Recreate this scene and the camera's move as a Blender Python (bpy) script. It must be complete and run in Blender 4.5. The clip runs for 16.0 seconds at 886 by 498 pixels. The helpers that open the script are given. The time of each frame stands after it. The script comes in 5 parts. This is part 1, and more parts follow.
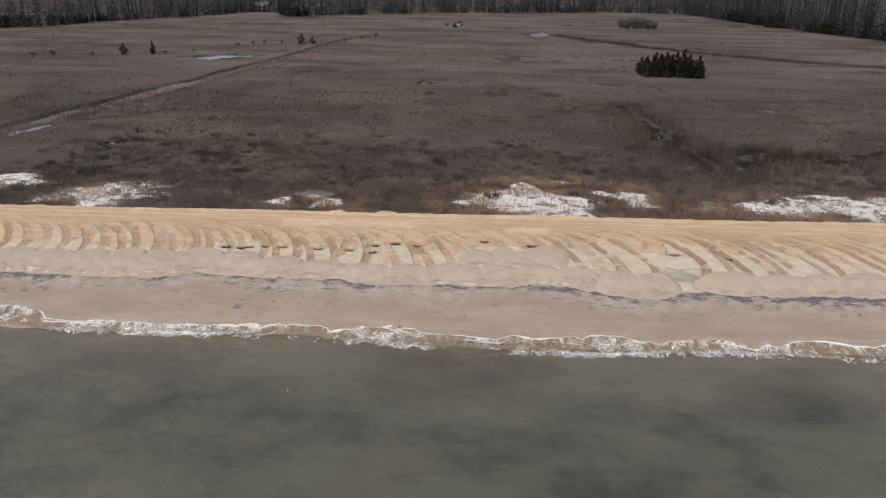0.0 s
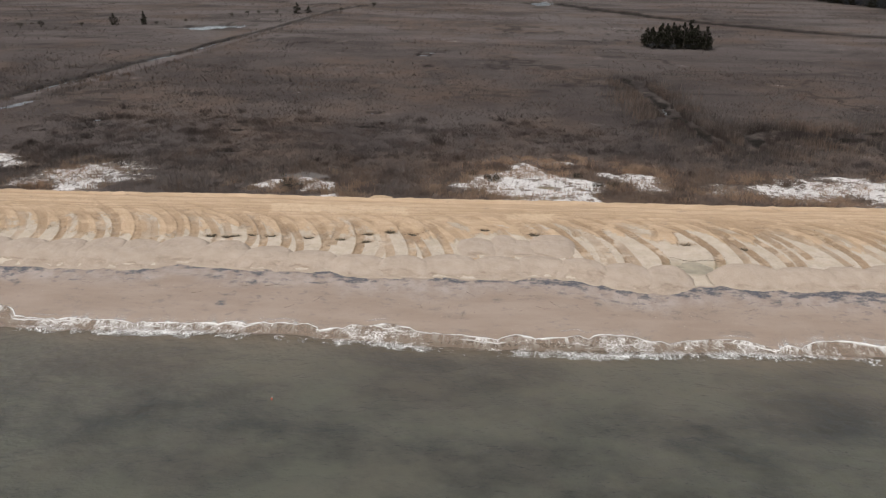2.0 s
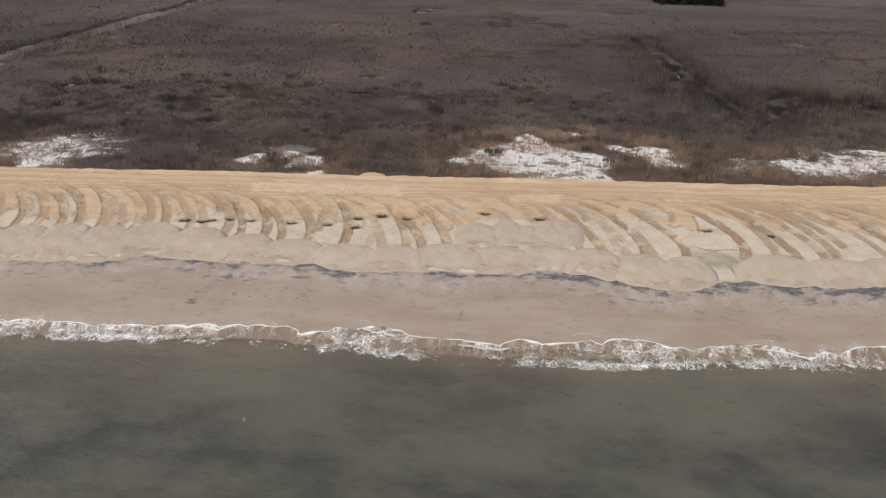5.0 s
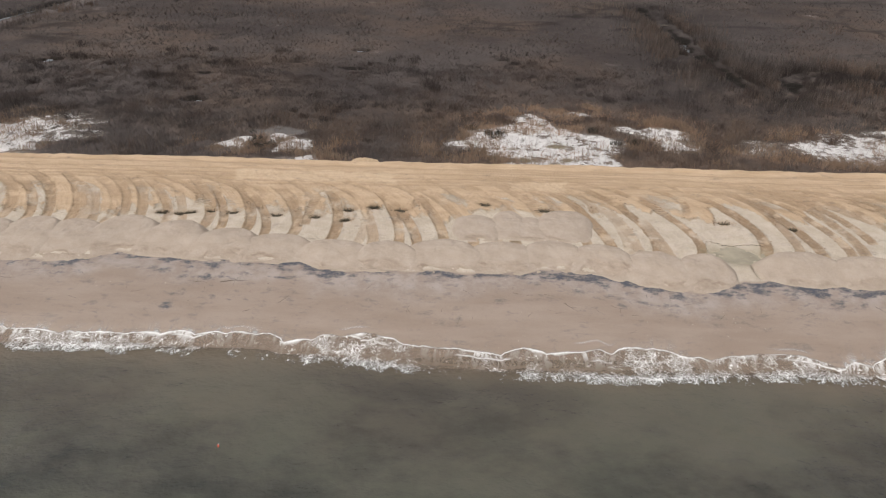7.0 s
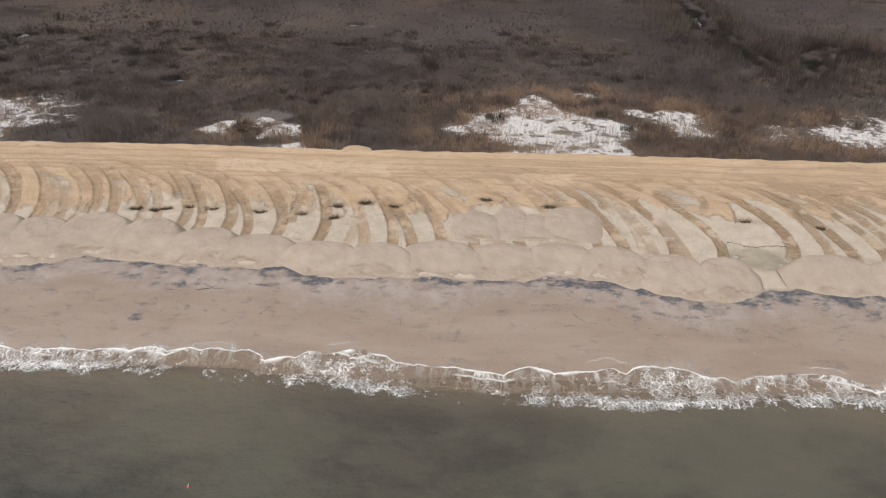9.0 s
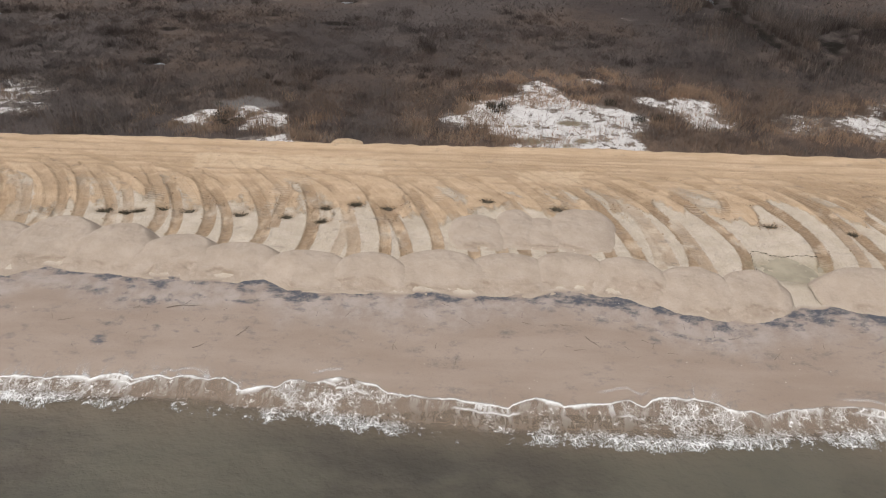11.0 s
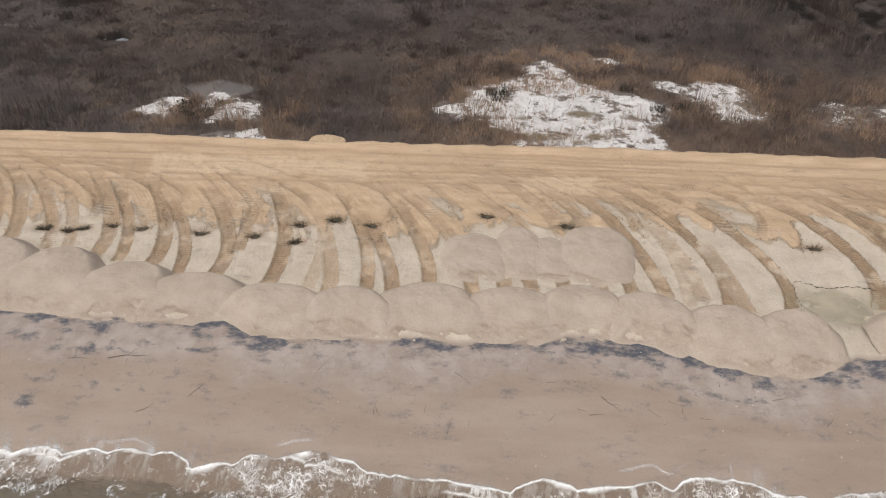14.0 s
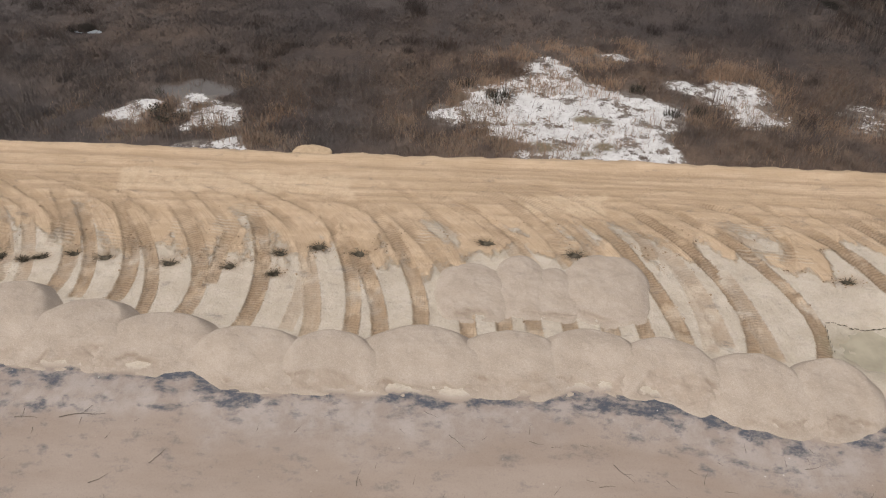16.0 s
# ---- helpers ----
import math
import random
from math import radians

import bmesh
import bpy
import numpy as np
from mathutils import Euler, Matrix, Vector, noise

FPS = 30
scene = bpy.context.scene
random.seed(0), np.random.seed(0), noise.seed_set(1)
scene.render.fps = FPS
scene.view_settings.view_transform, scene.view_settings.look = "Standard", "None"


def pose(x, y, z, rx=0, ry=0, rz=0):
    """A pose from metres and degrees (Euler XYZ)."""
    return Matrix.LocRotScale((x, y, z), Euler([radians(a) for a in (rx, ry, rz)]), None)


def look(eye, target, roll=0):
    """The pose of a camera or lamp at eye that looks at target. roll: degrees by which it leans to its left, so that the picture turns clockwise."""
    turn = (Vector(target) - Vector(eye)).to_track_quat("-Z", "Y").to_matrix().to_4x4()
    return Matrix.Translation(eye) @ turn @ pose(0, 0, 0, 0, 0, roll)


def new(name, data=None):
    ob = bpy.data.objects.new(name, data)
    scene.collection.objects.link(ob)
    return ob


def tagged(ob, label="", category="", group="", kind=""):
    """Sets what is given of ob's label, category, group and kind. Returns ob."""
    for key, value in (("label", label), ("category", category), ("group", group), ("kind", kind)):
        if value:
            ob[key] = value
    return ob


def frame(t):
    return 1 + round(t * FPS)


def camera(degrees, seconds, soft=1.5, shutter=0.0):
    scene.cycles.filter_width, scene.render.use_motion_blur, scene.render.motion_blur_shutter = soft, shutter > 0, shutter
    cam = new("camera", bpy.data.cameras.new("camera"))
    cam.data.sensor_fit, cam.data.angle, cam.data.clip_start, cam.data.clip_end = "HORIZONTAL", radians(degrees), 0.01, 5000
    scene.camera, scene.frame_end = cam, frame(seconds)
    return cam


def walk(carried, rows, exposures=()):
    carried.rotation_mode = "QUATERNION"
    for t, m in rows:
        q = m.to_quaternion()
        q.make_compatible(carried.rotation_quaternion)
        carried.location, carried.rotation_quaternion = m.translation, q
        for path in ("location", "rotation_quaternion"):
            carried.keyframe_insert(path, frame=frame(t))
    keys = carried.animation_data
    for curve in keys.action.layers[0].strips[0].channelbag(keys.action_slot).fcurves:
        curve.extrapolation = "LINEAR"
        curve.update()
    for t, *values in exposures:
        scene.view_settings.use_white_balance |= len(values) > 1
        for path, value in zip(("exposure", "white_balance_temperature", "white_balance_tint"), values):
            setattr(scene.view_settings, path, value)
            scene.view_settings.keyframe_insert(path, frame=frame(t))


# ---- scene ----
cam = camera(58.2, 16.0, soft=1.2)
PATH = [
    (0, (-0.199, -0.771, 22.936), (-0.288, 1.11, 22.262), 0.9),
    (0.5, (-0.2, 0.233, 22.964), (-0.287, 2.108, 22.274), 0.9),
    (1, (-0.187, 1.267, 22.991), (-0.275, 3.135, 22.283), 0.9),
    (1.5, (-0.191, 2.301, 23.019), (-0.278, 4.162, 22.293), 0.9),
    (2, (-0.206, 3.306, 23.065), (-0.293, 5.16, 22.321), 0.9),
    (2.5, (-0.239, 4.317, 23.105), (-0.324, 6.165, 22.344), 0.9),
    (3, (-0.234, 5.344, 23.105), (-0.319, 7.185, 22.326), 0.9),
    (3.5, (-0.242, 6.356, 23.098), (-0.326, 8.189, 22.302), 0.9),
    (4, (-0.262, 7.368, 23.094), (-0.346, 9.193, 22.281), 0.9),
    (6.5, (-0.291, 12.792, 22.849), (-0.372, 14.577, 21.95), 0.9),
    (7, (-0.3, 13.87, 22.826), (-0.38, 15.646, 21.909), 0.9),
    (7.5, (-0.34, 15.0, 22.793), (-0.419, 16.766, 21.858), 0.9),
    (8, (-0.35, 16.144, 22.767), (-0.428, 17.9, 21.814), 0.9),
    (8.5, (-0.402, 17.286, 22.719), (-0.478, 19.034, 21.749), 1.0),
    (9, (-0.41, 18.451, 22.641), (-0.486, 20.189, 21.654), 0.9),
    (11.5, (-0.689, 24.204, 22.207), (-0.753, 25.898, 21.145), 1.2),
    (12, (-0.708, 25.402, 22.171), (-0.769, 27.085, 21.091), 1.2),
    (12.5, (-0.658, 26.634, 22.177), (-0.721, 28.304, 21.078), 1.2),
    (13, (-0.597, 27.836, 22.156), (-0.661, 29.495, 21.04), 1.1),
    (13.5, (-0.591, 29.025, 22.149), (-0.655, 30.672, 21.016), 1.1),
    (14, (-0.631, 30.227, 22.155), (-0.692, 31.862, 21.004), 1.2),
    (14.5, (-0.625, 31.387, 22.177), (-0.684, 33.01, 21.011), 1.2),
    (15, (-0.643, 32.579, 22.176), (-0.7, 34.191, 20.994), 1.3),
    (15.5, (-0.674, 33.745, 22.196), (-0.729, 35.347, 20.999), 1.4),
    (16, (-0.576, 34.878, 22.237), (-0.635, 36.469, 21.026), 1.3),
]
walk(cam, [(t, look(eye, target, roll)) for t, eye, target, roll in PATH])

# ---- light ----
world = bpy.data.worlds.new("overcast_sky")
scene.world = world
world.use_nodes = True
wn, wl = world.node_tree.nodes, world.node_tree.links
sky = wn.new("ShaderNodeTexSky")
sky.sky_type, sky.sun_disc = "NISHITA", False
sky.sun_elevation, sky.sun_rotation = radians(58), radians(227)
sky.air_density, sky.dust_density = 1.0, 6.0
grey = wn.new("ShaderNodeHueSaturation")
grey.inputs["Saturation"].default_value = 0.38
wl.new(sky.outputs[0], grey.inputs["Color"])
wl.new(grey.outputs[0], wn["Background"].inputs["Color"])
wn["Background"].inputs["Strength"].default_value = 0.12

sun = new("sun", bpy.data.lights.new("sun", "SUN"))
sun.data.energy, sun.data.angle, sun.data.color = 1.2, radians(50), (1.0, 0.98, 0.96)
sun.matrix_world = look((-30, -28, 66), (0, 0, 0))
scene.view_settings.exposure = 0.17


# ---- numpy noise ----
def lattice(ix, iy, seed):
    h = (ix * 374761393 + iy * 668265263 + seed * 1442695041) & 0xFFFFFFFF
    h = ((h ^ (h >> 13)) * 1274126177) & 0xFFFFFFFF
    h = ((h ^ (h >> 16)) * 2246822519) & 0xFFFFFFFF
    return ((h ^ (h >> 15)) & 0xFFFFFF) / float(0xFFFFFF)


def vnoise(x, y, seed=0):
    x, y = np.asarray(x, float), np.asarray(y, float)
    fx, fy = np.floor(x), np.floor(y)
    ix, iy = fx.astype(np.int64), fy.astype(np.int64)
    u, v = x - fx, y - fy
    u, v = u * u * (3 - 2 * u), v * v * (3 - 2 * v)
    a = lattice(ix, iy, seed) * (1 - u) + lattice(ix + 1, iy, seed) * u
    b = lattice(ix, iy + 1, seed) * (1 - u) + lattice(ix + 1, iy + 1, seed) * u
    return a * (1 - v) + b * v


def fbm(x, y, size, octaves=4, seed=0):
    """Fractal noise of that coarsest size in metres, about -1 to 1."""
    total, amp, norm = 0.0, 1.0, 0.0
    for k in range(octaves):
        f = 2.0 ** k / size
        total = total + amp * (vnoise(x * f + 17.3 * k, y * f - 9.1 * k, seed + k) * 2 - 1)
        norm += amp
        amp *= 0.55
    return total / norm * 1.5


def smooth(a, b, x):
    t = np.clip((x - a) / (b - a), 0, 1)
    return t * t * (3 - 2 * t)


def to_line(x, y, line):
    """Distance to a polyline."""
    best = np.full(np.shape(x), 1e9)
    for (ax, ay), (bx, by) in zip(line, line[1:]):
        dx, dy = bx - ax, by - ay
        t = np.clip(((x - ax) * dx + (y - ay) * dy) / (dx * dx + dy * dy), 0, 1)
        best = np.minimum(best, np.hypot(x - ax - t * dx, y - ay - t * dy))
    return best


# ---- mesh helpers ----
def raw_mesh(name, co, faces, attrs=None, shade_smooth=True):
    """A mesh from numpy arrays: vertices n x 3, faces m x 3 or m x 4."""
    me = bpy.data.meshes.new(name)
    n, (m, k) = len(co), faces.shape
    me.vertices.add(n)
    me.vertices.foreach_set("co", np.ascontiguousarray(co, dtype=np.float32).ravel())
    me.loops.add(m * k)
    me.loops.foreach_set("vertex_index", np.ascontiguousarray(faces, dtype=np.int32).ravel())
    me.polygons.add(m)
    me.polygons.foreach_set("loop_start", np.arange(m, dtype=np.int32) * k)
    me.polygons.foreach_set("loop_total", np.full(m, k, dtype=np.int32))
    me.polygons.foreach_set("use_smooth", np.full(m, shade_smooth))
    for key, value in (attrs or {}).items():
        if value.ndim == 2:
            a = me.attributes.new(key, "FLOAT_VECTOR", "POINT")
            a.data.foreach_set("vector", np.ascontiguousarray(value, dtype=np.float32).ravel())
        else:
            a = me.attributes.new(key, "FLOAT", "POINT")
            a.data.foreach_set("value", np.ascontiguousarray(value, dtype=np.float32).ravel())
    me.update(calc_edges=True)
    return me


def sheet(name, xs, ys, height, material, attrs=None):
    """A height field over the grid xs by ys. height(X, Y) gives z; attrs(X, Y, Z) a dict of fields."""
    X, Y = np.meshgrid(xs, ys)
    Z = height(X, Y)
    nx = len(xs)
    i = (np.arange(len(ys) - 1)[:, None] * nx + np.arange(nx - 1)[None, :]).ravel()
    faces = np.stack([i, i + 1, i + nx + 1, i + nx], axis=1)
    data = {}
    for key, value in (attrs(X, Y, Z) if attrs else {}).items():
        data[key] = value.reshape(-1, 3) if value.ndim == 3 else value.ravel()
    me = raw_mesh(name, np.stack([X, Y, Z], axis=-1).reshape(-1, 3), faces, data)
    me.materials.append(material)
    return new(name, me)


def part(name, bm, material, parent=None, label="", shade_smooth=True):
    """Links a bmesh as one mesh object, under a parent where one is given."""
    me = bpy.data.meshes.new(name)
    bm.to_mesh(me)
    bm.free()
    me.materials.append(material)
    me.polygons.foreach_set("use_smooth", [shade_smooth] * len(me.polygons))
    ob = new(name, me)
    ob.parent = parent
    return tagged(ob, label)


def tube(bm, points, radii, sides=6):
    """A tapered tube along points."""
    rings = []
    for k, p in enumerate(points):
        p = Vector(p)
        q = Vector(points[min(k + 1, len(points) - 1)]) - Vector(points[max(k - 1, 0)])
        q = q.normalized() if q.length > 1e-6 else Vector((0, 0, 1))
        side = q.cross(Vector((0.31, 0.22, 0.93)))
        side = side.normalized() if side.length > 1e-3 else Vector((1, 0, 0))
        up = side.cross(q)
        rings.append([bm.verts.new(p + radii[k] * (math.cos(a) * side + math.sin(a) * up))
                      for a in (2 * math.pi * j / sides for j in range(sides))])
    for r0, r1 in zip(rings, rings[1:]):
        for j in range(sides):
            bm.faces.new((r0[j], r0[(j + 1) % sides], r1[(j + 1) % sides], r1[j]))
    bm.faces.new(rings[0][::-1])
    bm.faces.new(rings[-1])


# ---- materials ----
class Nodes:
    """Short hand for a node material."""

    def __init__(self, name, roughness=0.9):
        self.mat = bpy.data.materials.new(name)
        self.mat.use_nodes = True
        self.tree = self.mat.node_tree
        self.bsdf = self.tree.nodes["Principled BSDF"]
        self.bsdf.inputs["Roughness"].default_value = roughness
        self.bsdf.inputs["Specular IOR Level"].default_value = 0.25
        self.where = self.add("ShaderNodeNewGeometry").outputs["Position"]

    def add(self, kind, **props):
        n = self.tree.nodes.new(kind)
        for key, value in props.items():
            if key == "operation":
                n.operation = value
            elif key == "data_type":
                n.data_type = value
            elif key == "blend_type":
                n.blend_type = value
            elif key == "attribute_name":
                n.attribute_name = value
            elif key == "feature":
                n.feature = value
        return n

    def join(self, a, b):
        self.tree.links.new(a, b)

    def put(self, socket, value):
        if hasattr(value, "is_linked"):
            self.join(value, socket)
        else:
            socket.default_value = value

    def math(self, op, a, b=0.0, c=0.0):
        n = self.add("ShaderNodeMath", operation=op)
        for s, v in zip(n.inputs, (a, b, c)):
            self.put(s, v)
        return n.outputs[0]

    def attr(self, name, out="Fac"):
        return self.add("ShaderNodeAttribute", attribute_name=name).outputs[out]

    def noise(self, scale, detail=4.0, rough=0.55, stretch=None, where=None):
        n = self.add("ShaderNodeTexNoise")
        n.inputs["Scale"].default_value, n.inputs["Detail"].default_value = scale, detail
        n.inputs["Roughness"].default_value = rough
        p = where or self.where
        if stretch:
            m = self.add("ShaderNodeMapping")
            m.inputs["Scale"].default_value = stretch
            self.join(p, m.inputs["Vector"])
            p = m.outputs[0]
        self.join(p, n.inputs["Vector"])
        return n.outputs["Fac"]

    def ramp(self, value, a, b, lo=0.0, hi=1.0):
        n = self.add("ShaderNodeMapRange")
        n.interpolation_type = "SMOOTHSTEP"
        self.put(n.inputs[0], value)
        for s, v in zip(n.inputs[1:5], (a, b, lo, hi)):
            s.default_value = v
        return n.outputs[0]

    def mix(self, fac, a, b, blend="MIX"):
        n = self.add("ShaderNodeMix", data_type="RGBA", blend_type=blend)
        self.put(n.inputs[0], fac)
        for s, v in ((n.inputs[6], a), (n.inputs[7], b)):
            if isinstance(v, tuple):
                s.default_value = (*v, 1.0)
            else:
                self.join(v, s)
        return n.outputs[2]

    def bump(self, value, distance, strength=1.0, normal=None):
        n = self.add("ShaderNodeBump")
        n.inputs["Distance"].default_value, n.inputs["Strength"].default_value = distance, strength
        self.join(value, n.inputs["Height"])
        if normal is not None:
            self.join(normal, n.inputs["Normal"])
        return n.outputs[0]

    def done(self, colour=None, normal=None, rough=None):
        if colour is not None:
            self.put(self.bsdf.inputs["Base Color"], (*colour, 1.0) if isinstance(colour, tuple) else colour)
        if normal is not None:
            self.join(normal, self.bsdf.inputs["Normal"])
        if rough is not None:
            self.put(self.bsdf.inputs["Roughness"], rough)
        return self.mat


def beach_material():
    n = Nodes("beach_sand", 0.92)
    dark, wet = n.attr("dark"), n.attr("wet")
    t = n.add("ShaderNodeAttribute", attribute_name="tread").outputs["Vector"]
    sep = n.add("ShaderNodeSeparateXYZ")
    n.join(t, sep.inputs[0])
    # each wheel track: how far from its middle, with a crumbled edge
    aside = n.math("ADD", sep.outputs[0], n.ramp(n.noise(7.0, 6.0, 0.75), 0.3, 0.7, -0.10, 0.10))
    inside = n.ramp(aside, 0.84, 1.10, 1.0, 0.0)
    lane = n.math("MULTIPLY", n.attr("lane"), inside)
    crumble = n.noise(2.4, 9.0, 0.8)
    tan = n.ramp(n.math("ADD", n.attr("tan"), n.ramp(crumble, 0.3, 0.7, -0.34, 0.34)), 0.20, 0.80)
    tan = n.math("MAXIMUM", tan, n.math("MULTIPLY", lane, n.ramp(n.noise(2.2, 8.0, 0.78, (1.4, 0.7, 1.0)), 0.34, 0.50, 0.45, 1.0)))
    press = n.math("MULTIPLY", n.attr("press"), inside)
    press = n.math("MULTIPLY", press, n.ramp(n.noise(3.0, 7.0, 0.7), 0.3, 0.6, 0.6, 1.0))
    lip = n.math("MULTIPLY", n.ramp(aside, 0.86, 0.99), n.ramp(aside, 1.03, 1.16, 1.0, 0.0))
    lip = n.math("MULTIPLY", n.math("MULTIPLY", lip, n.attr("press")), n.ramp(n.noise(1.4, 7.0, 0.7), 0.46, 0.64, 0.0, 0.75))
    trodden = n.math("MAXIMUM", n.math("MAXIMUM", n.attr("trodden"), press), lip)
    trodden = n.math("MULTIPLY", trodden, n.math("SUBTRACT", 1.0, n.math("MULTIPLY", n.attr("graded"), 0.8)))
    grain = n.noise(40.0, 3.0)
    blotch = n.noise(0.9, 5.0, 0.6)
    pale = n.mix(n.ramp(blotch, 0.3, 0.7), (0.46, 0.387, 0.305), (0.535, 0.465, 0.382))
    streak = n.noise(0.8, 5.0, 0.6, (0.5, 2.2, 1.0))
    ochre = n.mix(n.ramp(streak, 0.32, 0.68), (0.480, 0.350, 0.228), (0.555, 0.413, 0.282))
    flow = n.add("ShaderNodeAttribute", attribute_name="flow").outputs["Vector"]
    comb = n.noise(1.0, 6.0, 0.72, (13.0, 0.5, 1.0), flow)
    rake = n.noise(1.0, 6.0, 0.72, (0.22, 10.0, 1.0), flow)
    graded = n.math("MULTIPLY", n.attr("graded"), n.ramp(n.noise(1.0, 6.0, 0.7, (6.0, 0.8, 1.0)), 0.3, 0.6, 0.15, 0.55))
    level = n.attr("level")
    spot = n.add("ShaderNodeSeparateXYZ")
    n.join(n.where, spot.inputs[0])
    grooves = n.math("ADD", n.math("MULTIPLY", comb, n.math("SUBTRACT", 1.0, level)), n.math("MULTIPLY", rake, level))
    ochre = n.mix(n.ramp(grooves, 0.34, 0.54, 0.42, 0.0), ochre, (0.335, 0.222, 0.133))
    ochre = n.mix(graded, ochre, (0.60, 0.465, 0.325))
    colour = n.mix(tan, pale, ochre)
    # pressed sand, and the painted shade of holes and ledge, in one dark brown
    colour = n.mix(trodden, colour, (0.265, 0.178, 0.108))
    damp = n.mix(n.ramp(n.noise(0.5, 5.0, 0.6, (0.4, 1.5, 1.0)), 0.3, 0.7), (0.268, 0.206, 0.163), (0.318, 0.252, 0.206))
    colour = n.mix(wet, colour, damp)
    colour = n.mix(n.attr("halo"), colour, n.mix(n.ramp(n.noise(1.1, 6.0, 0.65), 0.35, 0.65), (0.27, 0.220, 0.190), (0.385, 0.338, 0.310)))
    wander = n.add("ShaderNodeTexNoise")
    wander.inputs["Scale"].default_value, wander.inputs["Detail"].default_value = 0.9, 3.0
    n.join(n.where, wander.inputs["Vector"])
    drift = n.add("ShaderNodeMix", data_type="VECTOR")
    drift.inputs[0].default_value = 0.30
    n.join(n.where, drift.inputs[4])
    n.join(wander.outputs["Color"], drift.inputs[5])
    billow = n.noise(1.9, 7.0, 0.62, (0.75, 1.3, 1.0), drift.outputs[1])
    smudge = n.ramp(n.math("ADD", dark, n.ramp(billow, 0.27, 0.73, -0.56, 0.54)), 0.28, 0.90, 0.0, 0.97)
    smudge = n.math("MULTIPLY", smudge, n.ramp(n.noise(4.0, 7.0, 0.75, (0.8, 1.4, 1.0)), 0.36, 0.56, 0.45, 1.0))
    colour = n.mix(smudge, colour, (0.062, 0.069, 0.086))
    feather = n.math("MULTIPLY", n.ramp(n.noise(0.9, 8.0, 0.72, (0.7, 1.5, 1.0)), 0.53, 0.66), n.ramp(n.noise(7.0, 5.0, 0.7), 0.36, 0.60))
    colour = n.mix(n.math("MULTIPLY", n.math("MULTIPLY", feather, wet), 0.42), colour, (0.10, 0.098, 0.102))
    shells = n.add("ShaderNodeTexVoronoi")
    shells.inputs["Scale"].default_value = 2.4
    n.join(n.where, shells.inputs["Vector"])
    speck = n.math("MULTIPLY", n.ramp(shells.outputs["Distance"], 0.05, 0.09, 1.0, 0.0), n.ramp(n.noise(0.8, 4.0), 0.5, 0.62))
    colour = n.mix(n.math("MULTIPLY", n.math("MULTIPLY", speck, wet), 0.7), colour, (0.56, 0.52, 0.47))
    colour = n.mix(n.ramp(grain, 0.25, 0.8, 0.0, 0.35), colour, n.mix(1.0, colour, (0.72, 0.70, 0.67), "MULTIPLY"))
    colour = n.mix(n.ramp(n.noise(14.0, 6.0, 0.75), 0.5, 0.70, 0.0, 0.32), colour, n.mix(1.0, colour, (0.62, 0.58, 0.54), "MULTIPLY"))
    colour = n.mix(n.math("MULTIPLY", n.attr("olive"), n.ramp(n.noise(1.2, 5.0), 0.3, 0.6, 0.2, 0.6)), colour, (0.25, 0.215, 0.135))
    # tyre lugs: chevrons across each wheel track
    chevron = n.math("ADD", sep.outputs[1], n.math("MULTIPLY", sep.outputs[0], 0.10))
    lug = n.math("SINE", n.math("MULTIPLY", chevron, 2 * math.pi / 0.15))
    lug = n.math("MULTIPLY", n.math("MULTIPLY", n.ramp(lug, -0.3, 0.4), sep.outputs[2]), inside)
    colour = n.mix(n.math("MULTIPLY", lug, 0.36), colour, n.mix(1.0, colour, (0.55, 0.52, 0.50), "MULTIPLY"))
    plate = n.math("SINE", n.math("MULTIPLY", n.math("ADD", spot.outputs[1], n.math("MULTIPLY", spot.outputs[0], 0.12)), 2 * math.pi / 0.21))
    plate = n.math("MULTIPLY", n.ramp(plate, -0.2, 0.5), n.attr("cleat"))
    colour = n.mix(n.math("MULTIPLY", plate, 0.55), colour, n.mix(n.ramp(blotch, 0.4, 0.6), (0.50, 0.42, 0.33), (0.46, 0.34, 0.23)))
    b = n.bump(n.math("ADD", lug, plate), 0.03, 0.6)
    b = n.bump(n.math("MULTIPLY", grooves, tan), 0.06, 0.7, b)
    b = n.bump(tan, 0.02, 0.6, b)
    b = n.bump(n.math("MULTIPLY", n.noise(5.0, 7.0, 0.7), n.math("SUBTRACT", 1.15, wet)), 0.08, 0.8, b)
    b = n.bump(grain, 0.01, 0.6, b)
    rough = n.ramp(wet, 0.0, 1.0, 0.95, 0.62)
    return n.done(colour, b, rough)


